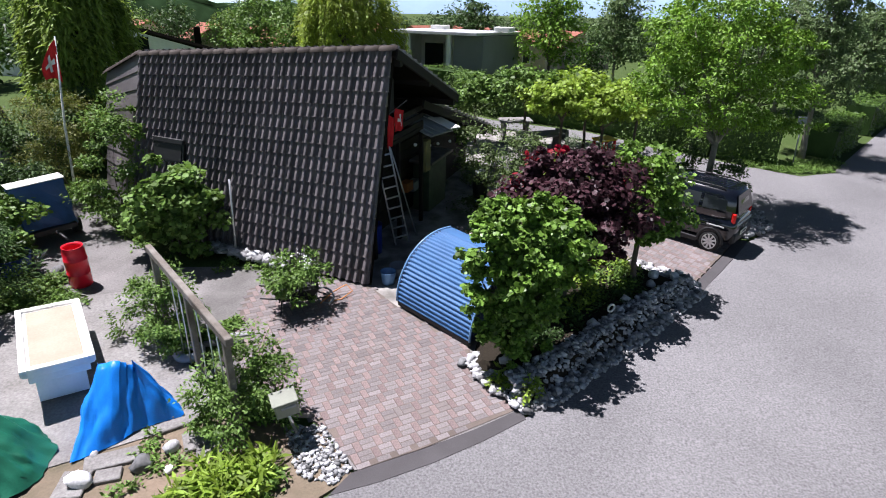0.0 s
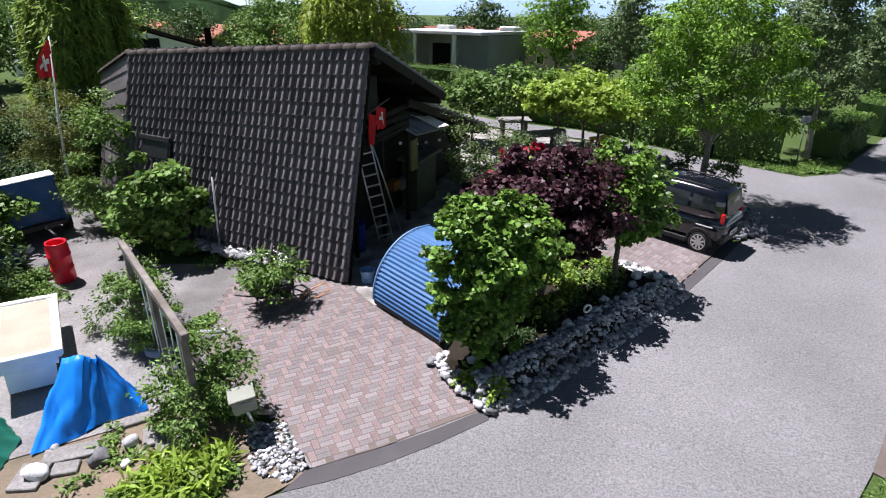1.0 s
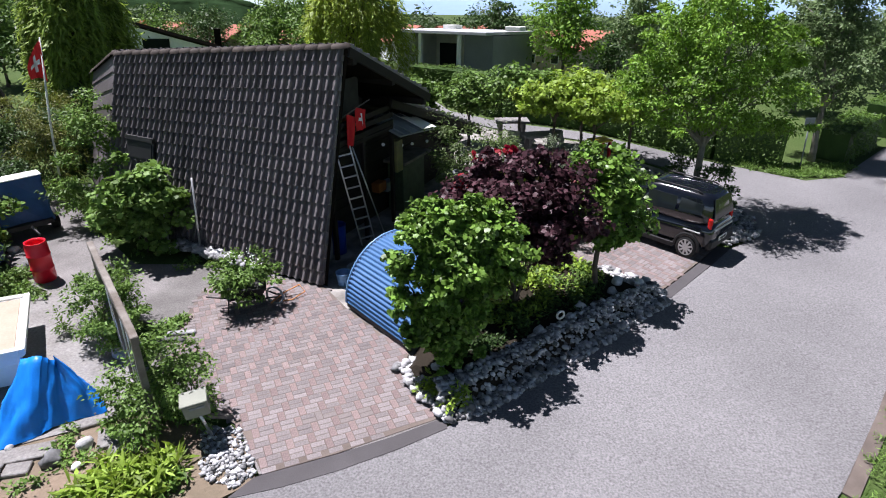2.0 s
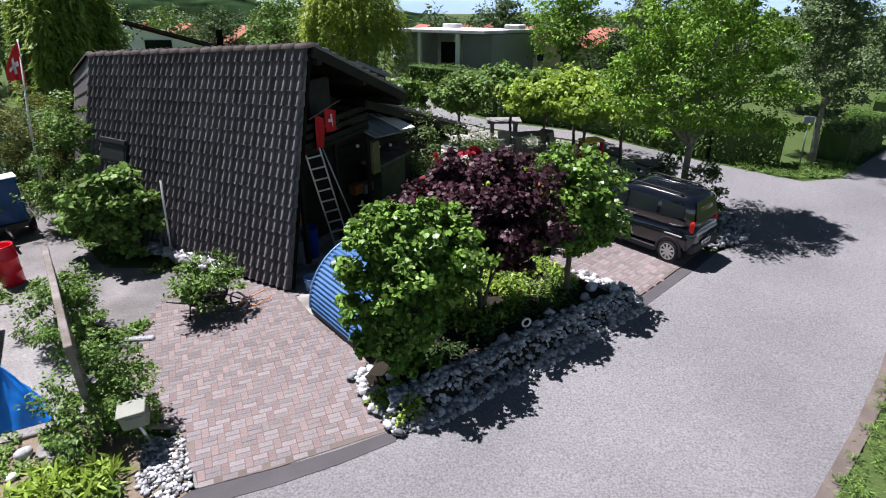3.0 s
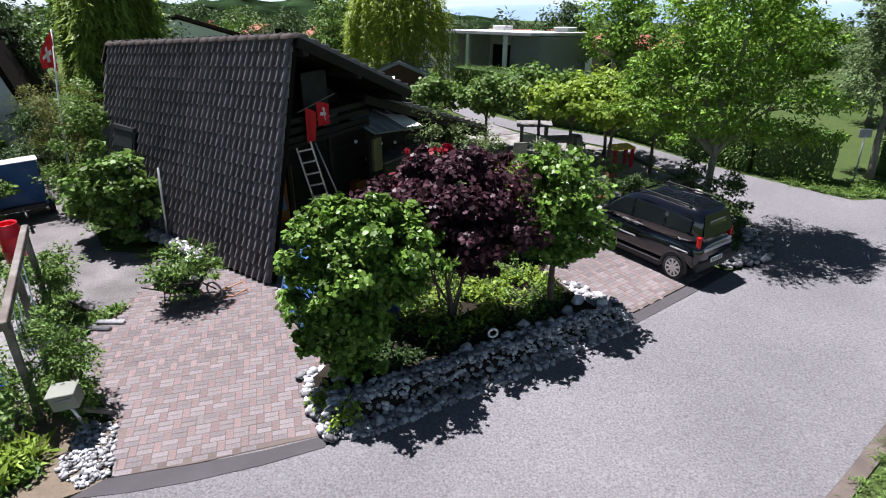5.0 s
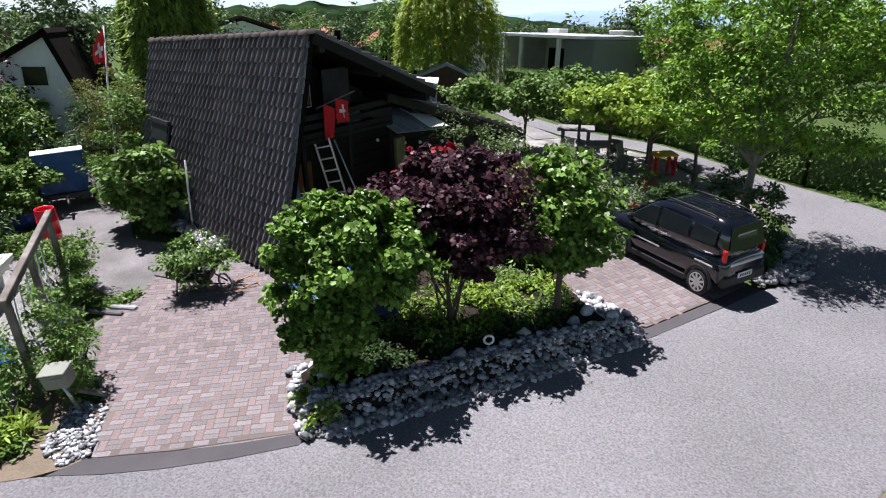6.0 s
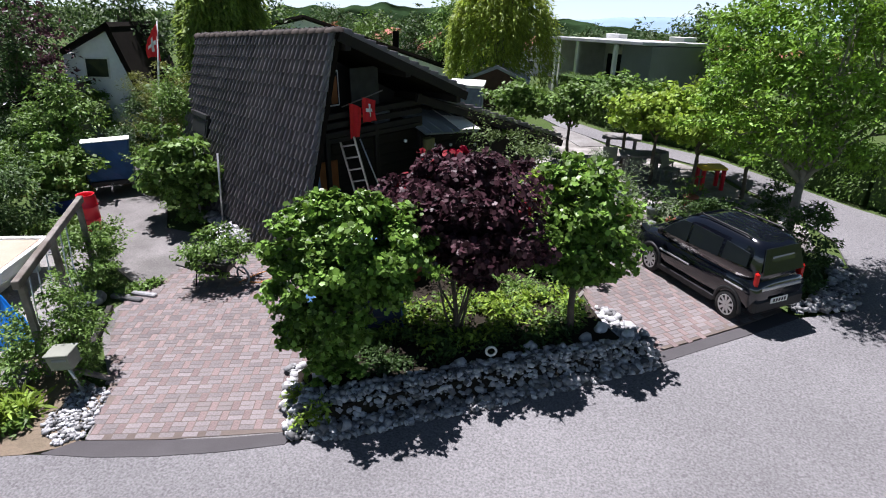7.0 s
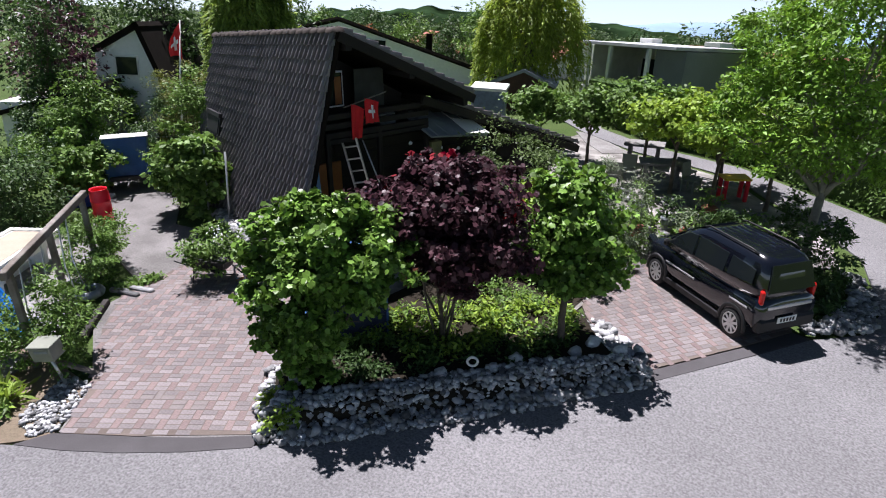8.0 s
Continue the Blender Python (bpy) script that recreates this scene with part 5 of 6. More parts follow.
S = shrub
S("vine_shrub", -6.95, 13.0, 1.3, 1.2, 2.25, 2600, 0.15, L_MID, "bright green vine shrub trained on a stake", 61, "lobed", 0.1, extra=((0.5, -0.2, 1.3, 0.6, 0.6, 0.6), (-0.4, 0.1, 0.8, 0.7, 0.5, 0.5)))
S("roof_corner_shrub", -9.2, 14.6, 1.7, 1.5, 2.9, 2300, 0.13, L_MID, "green shrub at the far corner of the roof", 62, extra=((0.3, 0.2, 2.4, 0.6, 0.6, 0.5),))
S("garden_cypress", -12.0, 16.6, 1.9, 1.9, 2.7, 2600, 0.12, leaf("yellow_green_leaf", (0.12, 0.14, 0.03)), "soft yellow-green conifer shrub", 63, "strip")
S("fence_shrub", -5.9, 9.65, 1.4, 1.2, 1.0, 2900, 0.09, L_MID, "dense green shrub behind the wooden beam", 64, extra=((0.5, -0.45, 0.6, 0.5, 0.5, 0.5), (0.1, 0.1, 1.0, 0.4, 0.4, 0.3)))
S("berry_shrub", -3.45, 7.35, 1.1, 1.0, 1.25, 1900, 0.09, L_MID, "leafy shrub beside the letter box", 65, extra=((-0.2, -0.4, 0.5, 0.5, 0.5, 0.45), (0.3, 0.35, 1.0, 0.35, 0.35, 0.55)))
S("letterbox_shrub", -2.95, 7.42, 0.7, 0.6, 1.3, 800, 0.085, L_MID, "thin upright shrub behind the letter box", 66, clumps=24)
S("tub_shrub", -10.9, 12.3, 1.5, 1.4, 1.7, 2200, 0.13, L_MID, "green shrub in a tub by the trailer", 67, "lobed", 0.3)
S("left_shrub", -9.9, 10.0, 1.7, 1.6, 2.1, 2600, 0.12, L_DARK, "dark green garden shrub", 68, extra=((0.2, -0.6, 1.0, 0.7, 0.7, 0.7),))
S("low_left_shrub", -11.8, 14.6, 1.6, 1.4, 1.3, 1600, 0.12, L_DARK, "low dark shrub beyond the trailer", 69)
S("lavender", -8.7, 14.25, 0.8, 0.7, 0.7, 800, 0.1, L_SILVER, "grey-green lavender beside the path", 70, "strip")
S("garden_bush", -13.5, 13.0, 1.6, 1.5, 1.9, 1800, 0.13, L_MID, "leafy green bush in the rear garden", 161)
S("garden_bush", -15.2, 13.6, 1.8, 1.6, 2.2, 1800, 0.14, L_DARK, "dark leafy bush in the rear garden", 162)
S("garden_bush", -13.6, 17.6, 1.9, 1.7, 2.3, 2000, 0.14, L_DARK, "dark leafy bush in the rear garden", 163)
S("garden_bush", -15.9, 16.6, 1.7, 1.6, 2.0, 1800, 0.14, L_MID, "leafy green bush in the rear garden", 164)
S("garden_bush", -11.2, 10.6, 1.5, 1.4, 1.5, 1600, 0.12, L_MID, "leafy green bush in the rear garden", 165)
S("garden_bush", -12.6, 19.0, 2.2, 1.8, 2.2, 1800, 0.15, L_DARK, "dark leafy bush in the rear garden", 166)
S("porch_shrub", 0.75, 16.2, 1.9, 1.7, 2.65, 3000, 0.1, leaf("olive_leaf", (0.09, 0.135, 0.045)), "rounded olive-green shrub beside the terrace", 71, extra=((0.9, 0.2, 1.6, 0.6, 0.6, 0.5),))
S("grey_shrub", 3.05, 16.7, 1.6, 1.4, 1.9, 2400, 0.09, L_SILVER, "grey-green shrub behind the parking place", 72, "strip")
S("lime_shrub", 2.2, 15.1, 1.5, 1.3, 2.0, 2200, 0.12, L_LIME, "bright lime green leafy shrub behind the bed", 171, "lobed", extra=((0.4, 0.4, 1.6, 0.5, 0.5, 0.4),))
S("flower_shrub", 1.9, 15.3, 1.1, 1.0, 1.6, 1100, 0.09, L_SILVER, "pale flowering shrub by the terrace", 73)
S("car_shrub", 7.25, 16.7, 0.9, 0.8, 1.6, 900, 0.12, L_DARK, "dark shrub beside the parked car", 74)
S("column_shrub", 6.5, 17.7, 0.6, 0.6, 1.6, 800, 0.11, L_DARK, "narrow dark green shrub by the lane", 75)
S("edge_shrub", 3.2, 14.8, 0.9, 0.9, 0.7, 700, 0.11, L_MID, "low shrub at the edge of the parking place", 76)
S("terrace_shrub", 5.3, 18.4, 0.9, 0.8, 0.8, 800, 0.11, L_DARK, "low dark shrub in the rock garden", 77)
pots = thing("flower_pot", onsite(0.1, 12.9), "pot of white and pink flowers beside the shelter", "flower pot")
bm = bmesh.new()
tube(bm, [(0, 0, 0), (0, 0, 0.45)], [0.14, 0.2], 14)
part("pot", bm, TERRACOTTA, pots, smooth=True)
c, o = cloud([(0, 0, 0.65, 0.34, 0.34, 0.25)], 260, 78, 0.22, 14)
leaves("foliage", c, o, 0.08, L_MID, pots, 79)
c, o = cloud([(0, 0, 0.72, 0.34, 0.34, 0.25)], 150, 80, 0.22, 12)
leaves("blossom", c, o, 0.07, material("pink_petal", (0.72, 0.42, 0.42), 0.8, second=(0.75, 0.7, 0.68), scale=9), pots, 81, label="white and pink blossom")

tree("broad_tree", 6.95, 17.3, [(0, 0, 3.9, 1.6, 1.6, 1.1), (-1.2, 0.2, 3.2, 1.0, 1.0, 0.75), (1.3, 0.0, 3.1, 1.2, 1.2, 0.8), (0.2, -0.4, 5.2, 1.3, 1.3, 1.0), (-1.0, 0.2, 4.7, 1.0, 1.0, 0.9), (1.2, 0.3, 4.6, 1.1, 1.1, 0.9),
                               (-0.2, -0.8, 2.9, 1.0, 0.9, 0.6), (0.5, 0.4, 6.2, 0.9, 0.9, 0.8), (-0.5, 0.3, 5.9, 0.8, 0.8, 0.7), (-1.7, 0.4, 3.9, 0.7, 0.7, 0.6), (1.9, 0.3, 3.9, 0.7, 0.7, 0.6), (-1.9, -0.4, 2.9, 0.7, 0.7, 0.5)],
     31000, 0.108, L_WALNUT, "tall broad-leaved tree with light green leaves by the lane", 21, 0.1, 1.9, BARK_PALE, clump=0.17, clumps=60, shell=0.4)
for k, (x, y, r, hgt, mat, word) in enumerate(((0.1, 23.2, 0.9, 2.3, L_MID, "mid green"), (2.0, 23.2, 1.0, 2.7, L_MID, "mid green"), (3.2, 21.8, 1.2, 2.6, L_LIME, "lime green"), (4.5, 21.0, 1.1, 2.5, L_LIME, "lime green"),
                                              (5.8, 21.7, 1.0, 2.6, L_LIME, "lime green"), (4.3, 23.3, 1.1, 2.6, L_LIME, "lime green"), (-2.0, 23.8, 0.9, 2.1, L_MID, "mid green"), (-0.9, 20.0, 0.75, 1.7, L_MID, "mid green"))):
    hgt += 0.05
    tree("pollard_tree", x, y, [(0, 0, hgt - 0.4, r, r, 0.5), (r * 0.5, 0.2, hgt - 0.6, r * 0.6, r * 0.6, 0.32), (-r * 0.5, -0.2, hgt - 0.55, r * 0.6, r * 0.6, 0.32), (0.1, -r * 0.4, hgt - 0.2, r * 0.5, r * 0.5, 0.3), (-0.2, 0.2, hgt - 0.75, r * 0.6, r * 0.6, 0.25)],
         4200, 0.115, mat, "low spreading %s pollarded tree on a short trunk" % word, 90 + 3 * k, 0.055, hgt - 1.35, BARK, "lobed", 0.2, 36, group="pollarded trees", shell=0.3)

# ---- terrace furniture ----
bench = thing("stone_table", onsite(2.75, 22.4, 20), "grey stone table on the rear terrace", "table")
boxed("tabletop", (1.3, 0.7, 0.08), (0, 0, 0.72), CONCRETE, bench)
for x in (-0.45, 0.45):
    boxed("pedestal", (0.12, 0.5, 0.68), (x, 0, 0.34), CONCRETE, bench)
bench2 = copy_thing(bench, onsite(1.7, 24.3, 10))
toy = thing("play_table", onsite(4.85, 22.2, 30), "small red play table with a yellow top", "table")
boxed("tabletop", (0.75, 0.55, 0.06), (0, 0, 0.66), YELLOW, toy)
for x in (-0.3, 0.3):
    for y in (-0.2, 0.2):
        boxed("leg", (0.1, 0.1, 0.63), (x, y, 0.315), RED_PLASTIC, toy)
wp = boxed("stone_post", (0.3, 0.3, 1.0), (0, 0, 0.5), CONCRETE, None, bevel=0.02)
wp.matrix_basis = onsite(1.3, 18.4, 15)
tagged(wp, "pale concrete post on the terrace", "post")
for k, (x, y, r, h) in enumerate(((1.0, 17.6, 0.2, 0.35), (1.7, 17.9, 0.16, 0.3), (2.5, 18.2, 0.22, 0.4), (3.3, 18.0, 0.18, 0.3), (3.9, 18.8, 0.2, 0.35), (4.4, 18.4, 0.15, 0.28), (3.0, 19.4, 0.22, 0.38), (1.2, 19.2, 0.18, 0.3), (0.3, 18.6, 0.2, 0.35), (4.6, 20.2, 0.2, 0.34))):
    pt = thing("planter_pot", onsite(x, y), "round clay pot with a green plant on the terrace", "flower pot", "terrace pots")
    bm = bmesh.new()
    tube(bm, [(0, 0, 0), (0, 0, h * 0.9), (0, 0, h)], [r * 0.7, r, r * 1.08], 14)
    part("pot", bm, TERRACOTTA if k % 2 else GREY_SHEET, pt, smooth=True)
    c, o = cloud([(0, 0, h + 0.25, 0.28, 0.28, 0.28)], 260, 200 + k, 0.2, 14)
    leaves("foliage", c, o, 0.1, (L_MID, L_DARK, L_SILVER)[k % 3], pt, 220 + k)


def garden_chair(x, y, turn):
    """A plain garden chair: seat, back and four legs."""
    ch = thing("garden_chair", onsite(x, y, turn), "dull beige plastic garden chair on the terrace", "chair", "garden chairs")
    boxed("seat", (0.45, 0.45, 0.04), (0, 0, 0.42), BEIGE, ch)
    boxed("backrest", (0.45, 0.04, 0.42), (0, 0.22, 0.66), BEIGE, ch, turn=(-10, 0, 0))
    for a in (-0.19, 0.19):
        for b in (-0.19, 0.19):
            boxed("leg", (0.04, 0.04, 0.42), (a, b, 0.21), BEIGE, ch)


for x, y, t in ((1.9, 22.0, 20), (3.4, 22.9, 160), (3.7, 22.2, 70), (1.6, 21.4, 200)):
    garden_chair(x, y, t)
sign = thing("sign_post", upright(11.7, 22.1), "slim grey post with a small dark sign", "sign")
tubed("post", [(0, 0, 0), (0, 0, 1.6)], 0.024, GREY_SHEET, sign)
boxed("plate", (0.4, 0.03, 0.25), (0, 0, 1.55), GREY_SHEET, sign, turn=(0, 0, 20))


# ---- hedges ----
def hedge(name, line, w, h, n, label, seed):
    """A clipped hedge along a line: a core with inner shade put into its dark colour, and a skin of leaves."""
    rng = np.random.default_rng(seed)
    ob = thing(name, SITE, label, "hedge")
    core_v, core_f, pts, way = [], [], [], []
    tot = sum((Vector(b) - Vector(a)).length for a, b in zip(line, line[1:]))
    for a, b in zip(line, line[1:]):
        a, b = Vector(a), Vector(b)
        d = (b - a)
        L = d.length
        d /= L
        s = Vector((-d.y, d.x))
        k = len(core_v)
        g = w / 2 - 0.08
        for p in (a, b):
            for q, z in ((-g, 0), (g, 0), (g, h - 0.1), (-g, h - 0.1)):
                core_v.append((p.x + s.x * q, p.y + s.y * q, z))
        core_f += [(k, k + 1, k + 5, k + 4), (k + 1, k + 2, k + 6, k + 5), (k + 2, k + 3, k + 7, k + 6), (k + 3, k, k + 4, k + 7), (k, k + 3, k + 2, k + 1), (k + 4, k + 5, k + 6, k + 7)]
        for _ in range(int(n * L / tot)):
            f, side = rng.random() * L, rng.random()
            if side < 0.36:
                q, z, o = rng.uniform(-w / 2, w / 2), h, (0, 0, 1)
            else:
                sg = 1 if side < 0.68 else -1
                q, z, o = sg * w / 2, rng.uniform(0.02, h), (s.x * sg, s.y * sg, 0.1)
            wob = 0.07 * math.sin(1.9 * f + 3 * z) + rng.normal(0, 0.04)
            pts.append((a.x + d.x * f + s.x * (q + (wob if o[2] < 0.5 else 0)), a.y + d.y * f + s.y * (q + (wob if o[2] < 0.5 else 0)), z + (wob if o[2] > 0.5 else 0)))
            way.append(o)
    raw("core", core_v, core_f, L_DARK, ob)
    leaves("skin", pts, way, 0.11, L_HEDGE, ob, seed + 1, "oval", 0.1, spread=1.6)
    return ob


hedge("lane_hedge", [(11.1, 22.2), (9.1, 23.0), (7.5, 24.3), (4.9, 26.6), (1.4, 28.0), (-1.0, 29.8)], 1.0, 1.5, 15000, "long clipped green hedge along the lane", 111)
hedge("road_hedge", [(13.0, 23.0), (15.3, 25.6)], 1.1, 1.15, 4200, "clipped box-shaped hedge by the road", 113)
hedge("road_hedge", [(16.3, 26.7), (18.6, 29.4)], 1.2, 1.3, 3200, "clipped box-shaped hedge by the road", 115)
hedge("garden_hedge", [(1.0, 32.2), (5.0, 31.0), (8.8, 30.0)], 0.9, 1.2, 3600, "low clipped hedge in front of the lawn", 117)
hedge("villa_hedge", [(-4.0, 35.2), (0.5, 33.2)], 0.9, 1.0, 2000, "low clipped hedge before the flat-roofed house", 119)
hedge("verge_hedge", [(19.5, 31.0), (24.0, 36.5)], 1.4, 1.8, 2200, "green hedge far along the road", 121)


# ---- houses behind ----
PALE_ROOF = material("pale_roof_gravel", (0.42, 0.43, 0.45), 0.9, vary=0.3, scale=0.8, grain=14)
def wall_box(name, parent, size, at, mat, label=""):
    return boxed(name, size, at, mat, parent, label, bevel=0.02)


VD = Vector((0.867, -0.498, 0))
villa = thing("flat_roofed_house", Matrix.Translation(P(-3.7, 36.9, 0) - Vector((0, 0, 0.35))) @ pose(0, 0, 0, 0, 0, math.degrees(math.atan2(VD.y, VD.x))), "white and grey flat-roofed house with a columned terrace", "house")
wall_box("roof", villa, (6.7, 5.5, 0.17), (1.3, 2.2, 2.84), PALE_ROOF, "pale grey flat roof slab")
wall_box("wall", villa, (1.9, 4.4, 2.75), (3.75, 2.3, 1.35), RENDER_GREY, "grey rendered wall")
wall_box("wall", villa, (5.4, 0.3, 2.75), (0.4, 4.0, 1.35), WHITE)
wall_box("wall", villa, (0.3, 4.0, 2.75), (-2.1, 2.3, 1.35), WHITE)
for x in (-1.6, 0.05, 2.75):
    wall_box("column", villa, (0.2, 0.2, 2.75), (x, -0.3, 1.37), WHITE)
for x in (-0.9, 1.3):
    w = boxed("window", (1.5, 0.08, 2.1), (x, 3.8, 1.1), WHITE, villa)
    boxed("pane", (1.38, 0.04, 1.96), (x, 3.75, 1.1), GLASS_DARK, w, bevel=0)
wall_box("parapet", villa, (2.4, 0.12, 0.55), (-0.8, -0.3, 0.3), RENDER_GREY)
for x, y in ((1.0, 1.5), (4.8, 2.2), (5.4, 1.2)):
    wall_box("roof_light", villa, (0.9, 0.7, 0.22), (x, y, 3.1), WHITE)


def gable_house(name, m, w, d, h, rise, wall, roof, label, windows=2, chimney=True, over=0.3):
    """A plain house: gable to the front, ridge running back."""
    ob = thing(name, m, label, "house")
    bm = bmesh.new()
    a = [bm.verts.new(q) for q in ((-w / 2, 0, -2), (w / 2, 0, -2), (w / 2, 0, h), (0, 0, h + rise), (-w / 2, 0, h))]
    b = [bm.verts.new((q.co.x, d, q.co.z)) for q in a]
    bm.faces.new(a)
    bm.faces.new(b[::-1])
    for i in range(5):
        bm.faces.new((a[i], b[i], b[(i + 1) % 5], a[(i + 1) % 5]))
    bmesh.ops.recalc_face_normals(bm, faces=bm.faces)
    part("wall", bm, wall, ob)
    for s in (-1, 1):
        sl = rise / (w / 2)
        e = w / 2 + over
        bm = bmesh.new()
        quad_slab(bm, (0, -over, h + rise + 0.14), (0, d + over, h + rise + 0.14), (s * e, d + over, h - over * sl + 0.14), (s * e, -over, h - over * sl + 0.14), 0.14)
        part("roof", bm, roof, ob)
    for k in range(windows):
        x = (k - (windows - 1) / 2) * w / (windows + 0.6)
        fr = boxed("window", (0.9, 0.1, 1.0), (x, -0.02, h * 0.55), WHITE, ob)
        boxed("pane", (0.78, 0.04, 0.88), (x, -0.07, h * 0.55), GLASS_DARK, fr, bevel=0)
    if chimney:
        boxed("chimney", (0.5, 0.5, 1.3), (w * 0.2, d * 0.4, h + rise * 0.75), TERRACOTTA, ob)
    return ob


def at_far(x, y, turn=0.0, lift=0.0):
    return Matrix.Translation((x, y, height(y) + lift)) @ pose(0, 0, 0, 0, 0, turn)


WHITE_RENDER = material("bright_white_render", (0.86, 0.87, 0.88), 0.8, vary=0.06)


def skew_house(name, m, outline, depth, roof_edges, label, windows, chimneys=(), drop=0.0, over=0.35):
    """A house with an uneven gable: an outline across and up, run back; the roof lies on some of its edges."""
    ob = thing(name, m, label, "house")
    bm = bmesh.new()
    a, b = [bm.verts.new((x, 0, z)) for x, z in outline], [bm.verts.new((x, depth, z - drop if z > 1 else z)) for x, z in outline]
    k = len(a)
    bm.faces.new(a)
    bm.faces.new(b[::-1])
    for i in range(k):
        bm.faces.new((a[i], b[i], b[(i + 1) % k], a[(i + 1) % k]))
    bmesh.ops.recalc_face_normals(bm, faces=bm.faces)
    part("wall", bm, WHITE_RENDER, ob)
    for i in roof_edges:
        (xa, za), (xb, zb) = outline[i], outline[i + 1]
        bm = bmesh.new()
        quad_slab(bm, (xa, -over, za + 0.2), (xb, -over, zb + 0.2), (xb, depth, zb + 0.2 - drop), (xa, depth, za + 0.2 - drop), 0.18)
        part("roof", bm, ROOFDARK, ob)
    for x, z, w, h in windows:
        fr = boxed("window", (w, 0.1, h), (x, -0.02, z), WHITE, ob)
        boxed("pane", (w - 0.12, 0.04, h - 0.12), (x, -0.07, z), GLASS_DARK, fr, bevel=0)
    for x, y, z, h in chimneys:
        boxed("chimney", (0.4, 0.4, h), (x, y, z), ROOFDARK, ob)
    return ob


skew_house("neighbour_house", Matrix.Translation(P(-15.6, 17.6, -0.1)) @ pose(0, 0, 0, 0, 0, 38), [(-2.0, -1.0), (1.5, -1.0), (1.35, 0.6), (0, 4.15), (-1.7, 3.15)][::-1], 6.0, (0, 1),
           "white gabled neighbour house with a steep dark roof", ((-0.6, 2.75, 0.85, 0.75),))
wing = thing("low_wing", Matrix.Translation(P(-16.2, 14.2, -0.1)) @ pose(0, 0, 0, 0, 0, 42), "low white wing with a dark sloping roof", "house")
wall_box("wall", wing, (3.0, 3.0, 1.9), (0, 1.5, 0.95), WHITE)
bm = bmesh.new()
quad_slab(bm, (-1.8, -0.3, 1.5), (1.8, -0.3, 2.6), (1.8, 3.3, 2.6), (-1.8, 3.3, 1.5), 0.15)
part("roof", bm, ROOFDARK, wing)
# long white gable behind the chalet
skew_house("white_gable_house", Matrix.Translation((-22.2, 37.85, 0.25)) @ pose(0, 0, 0, 0, 0, 25.6), [(-6.0, 0.5), (-6.0, 4.7), (-1.2, 5.9), (11.0, 2.4), (11.0, 0.5)], 7.0, (1, 2),
           "large white house with a long low-pitched roof", ((1.3, 4.3, 1.7, 0.9),), ((5.0, 0.8, 4.7, 1.2), (8.2, 1.2, 4.0, 1.3)), 3.2, 0.3)

for k, (x, y, w, d, h, r, turn) in enumerate(((-27, 66, 6, 7, 2.0, 1.9, 35), (-6.5, 66, 7, 8, 2.2, 2.0, -30), (-1.5, 68, 7, 8, 2.0, 1.8, 25), (4.5, 72, 7, 8, 2.2, 1.8, -20), (-19, 74, 8, 9, 2.2, 2.0, 60), (-36, 70, 8, 9, 2.2, 2.0, 40), (13, 80, 8, 9, 2.2, 2.0, 15),
                                              (-12, 90, 9, 9, 2.4, 2.2, 20), (2, 95, 9, 9, 2.4, 2.2, 70))):
    gable_house("far_house", at_far(x, y, turn, 0.0), w, d, h, r, WHITE if k % 3 else SAND, TERRACOTTA, "distant pale house with a red tiled roof", 2, k % 2 == 0)
shed = gable_house("garden_shed", Matrix.Translation(P(-5.6, 30.0, -0.1)) @ pose(0, 0, 0, 0, 0, 20), 2.6, 2.4, 1.3, 0.55, BROWN_WOOD, GREY_SHEET, "brown wooden garden shed with a grey roof", 0, False, 0.25)
cov = thing("covered_stack", Matrix.Translation(P(-4.9, 25.4, 0)) @ pose(0, 0, 0, 0, 0, 20), "stack under a grey cover with a white lid", "cover")
boxed("cover", (1.3, 1.1, 1.75), (0, 0, 0.87), material("grey_blue_cover", (0.16, 0.2, 0.28), 0.6), cov, bevel=0.08)
boxed("lid", (1.4, 1.2, 0.12), (0, 0, 1.8), WHITE, cov, turn=(6, 0, 0))

# ---- large trees behind ----
gy = height
willow("weeping_willow", -13.5, 20.7, gy(20.7), 7.2, 1.6, 26000, "large weeping willow behind the flagpole", 131, L_WILLOW)
willow("weeping_willow", -6.7, 32.4, gy(32.4), 6.2, 2.5, 30000, "pale green weeping willow behind the chalet", 133, leaf("pale_willow_leaf", (0.23, 0.31, 0.05), 0.35, see=0.35))


def big(name, x, y, r, h, n, size, mat, label, seed, trunk=1.6, bark=BARK, shape="oval", lean=1.0):
    rng = random.Random(seed)
    blobs = []
    for k in range(9):
        f = k / 8
        q = r * (0.45 + 0.5 * math.sin(math.pi * min(1, f * 0.9 + 0.12)))
        a = k * 2.4
        blobs.append((math.cos(a) * r * 0.4 * (1 - 0.5 * f), math.sin(a) * r * 0.4 * (1 - 0.5 * f), trunk + (h - trunk) * (0.1 + 0.82 * f), q * 0.75, q * 0.75, (h - trunk) * 0.16 + rng.uniform(0, 0.3)))
    return tree(name, x, y, blobs, n, size, mat, label, seed, 0.03 + 0.01 * h, trunk, bark, shape, 0.2, 60, ground=gy(y), shell=0.25)


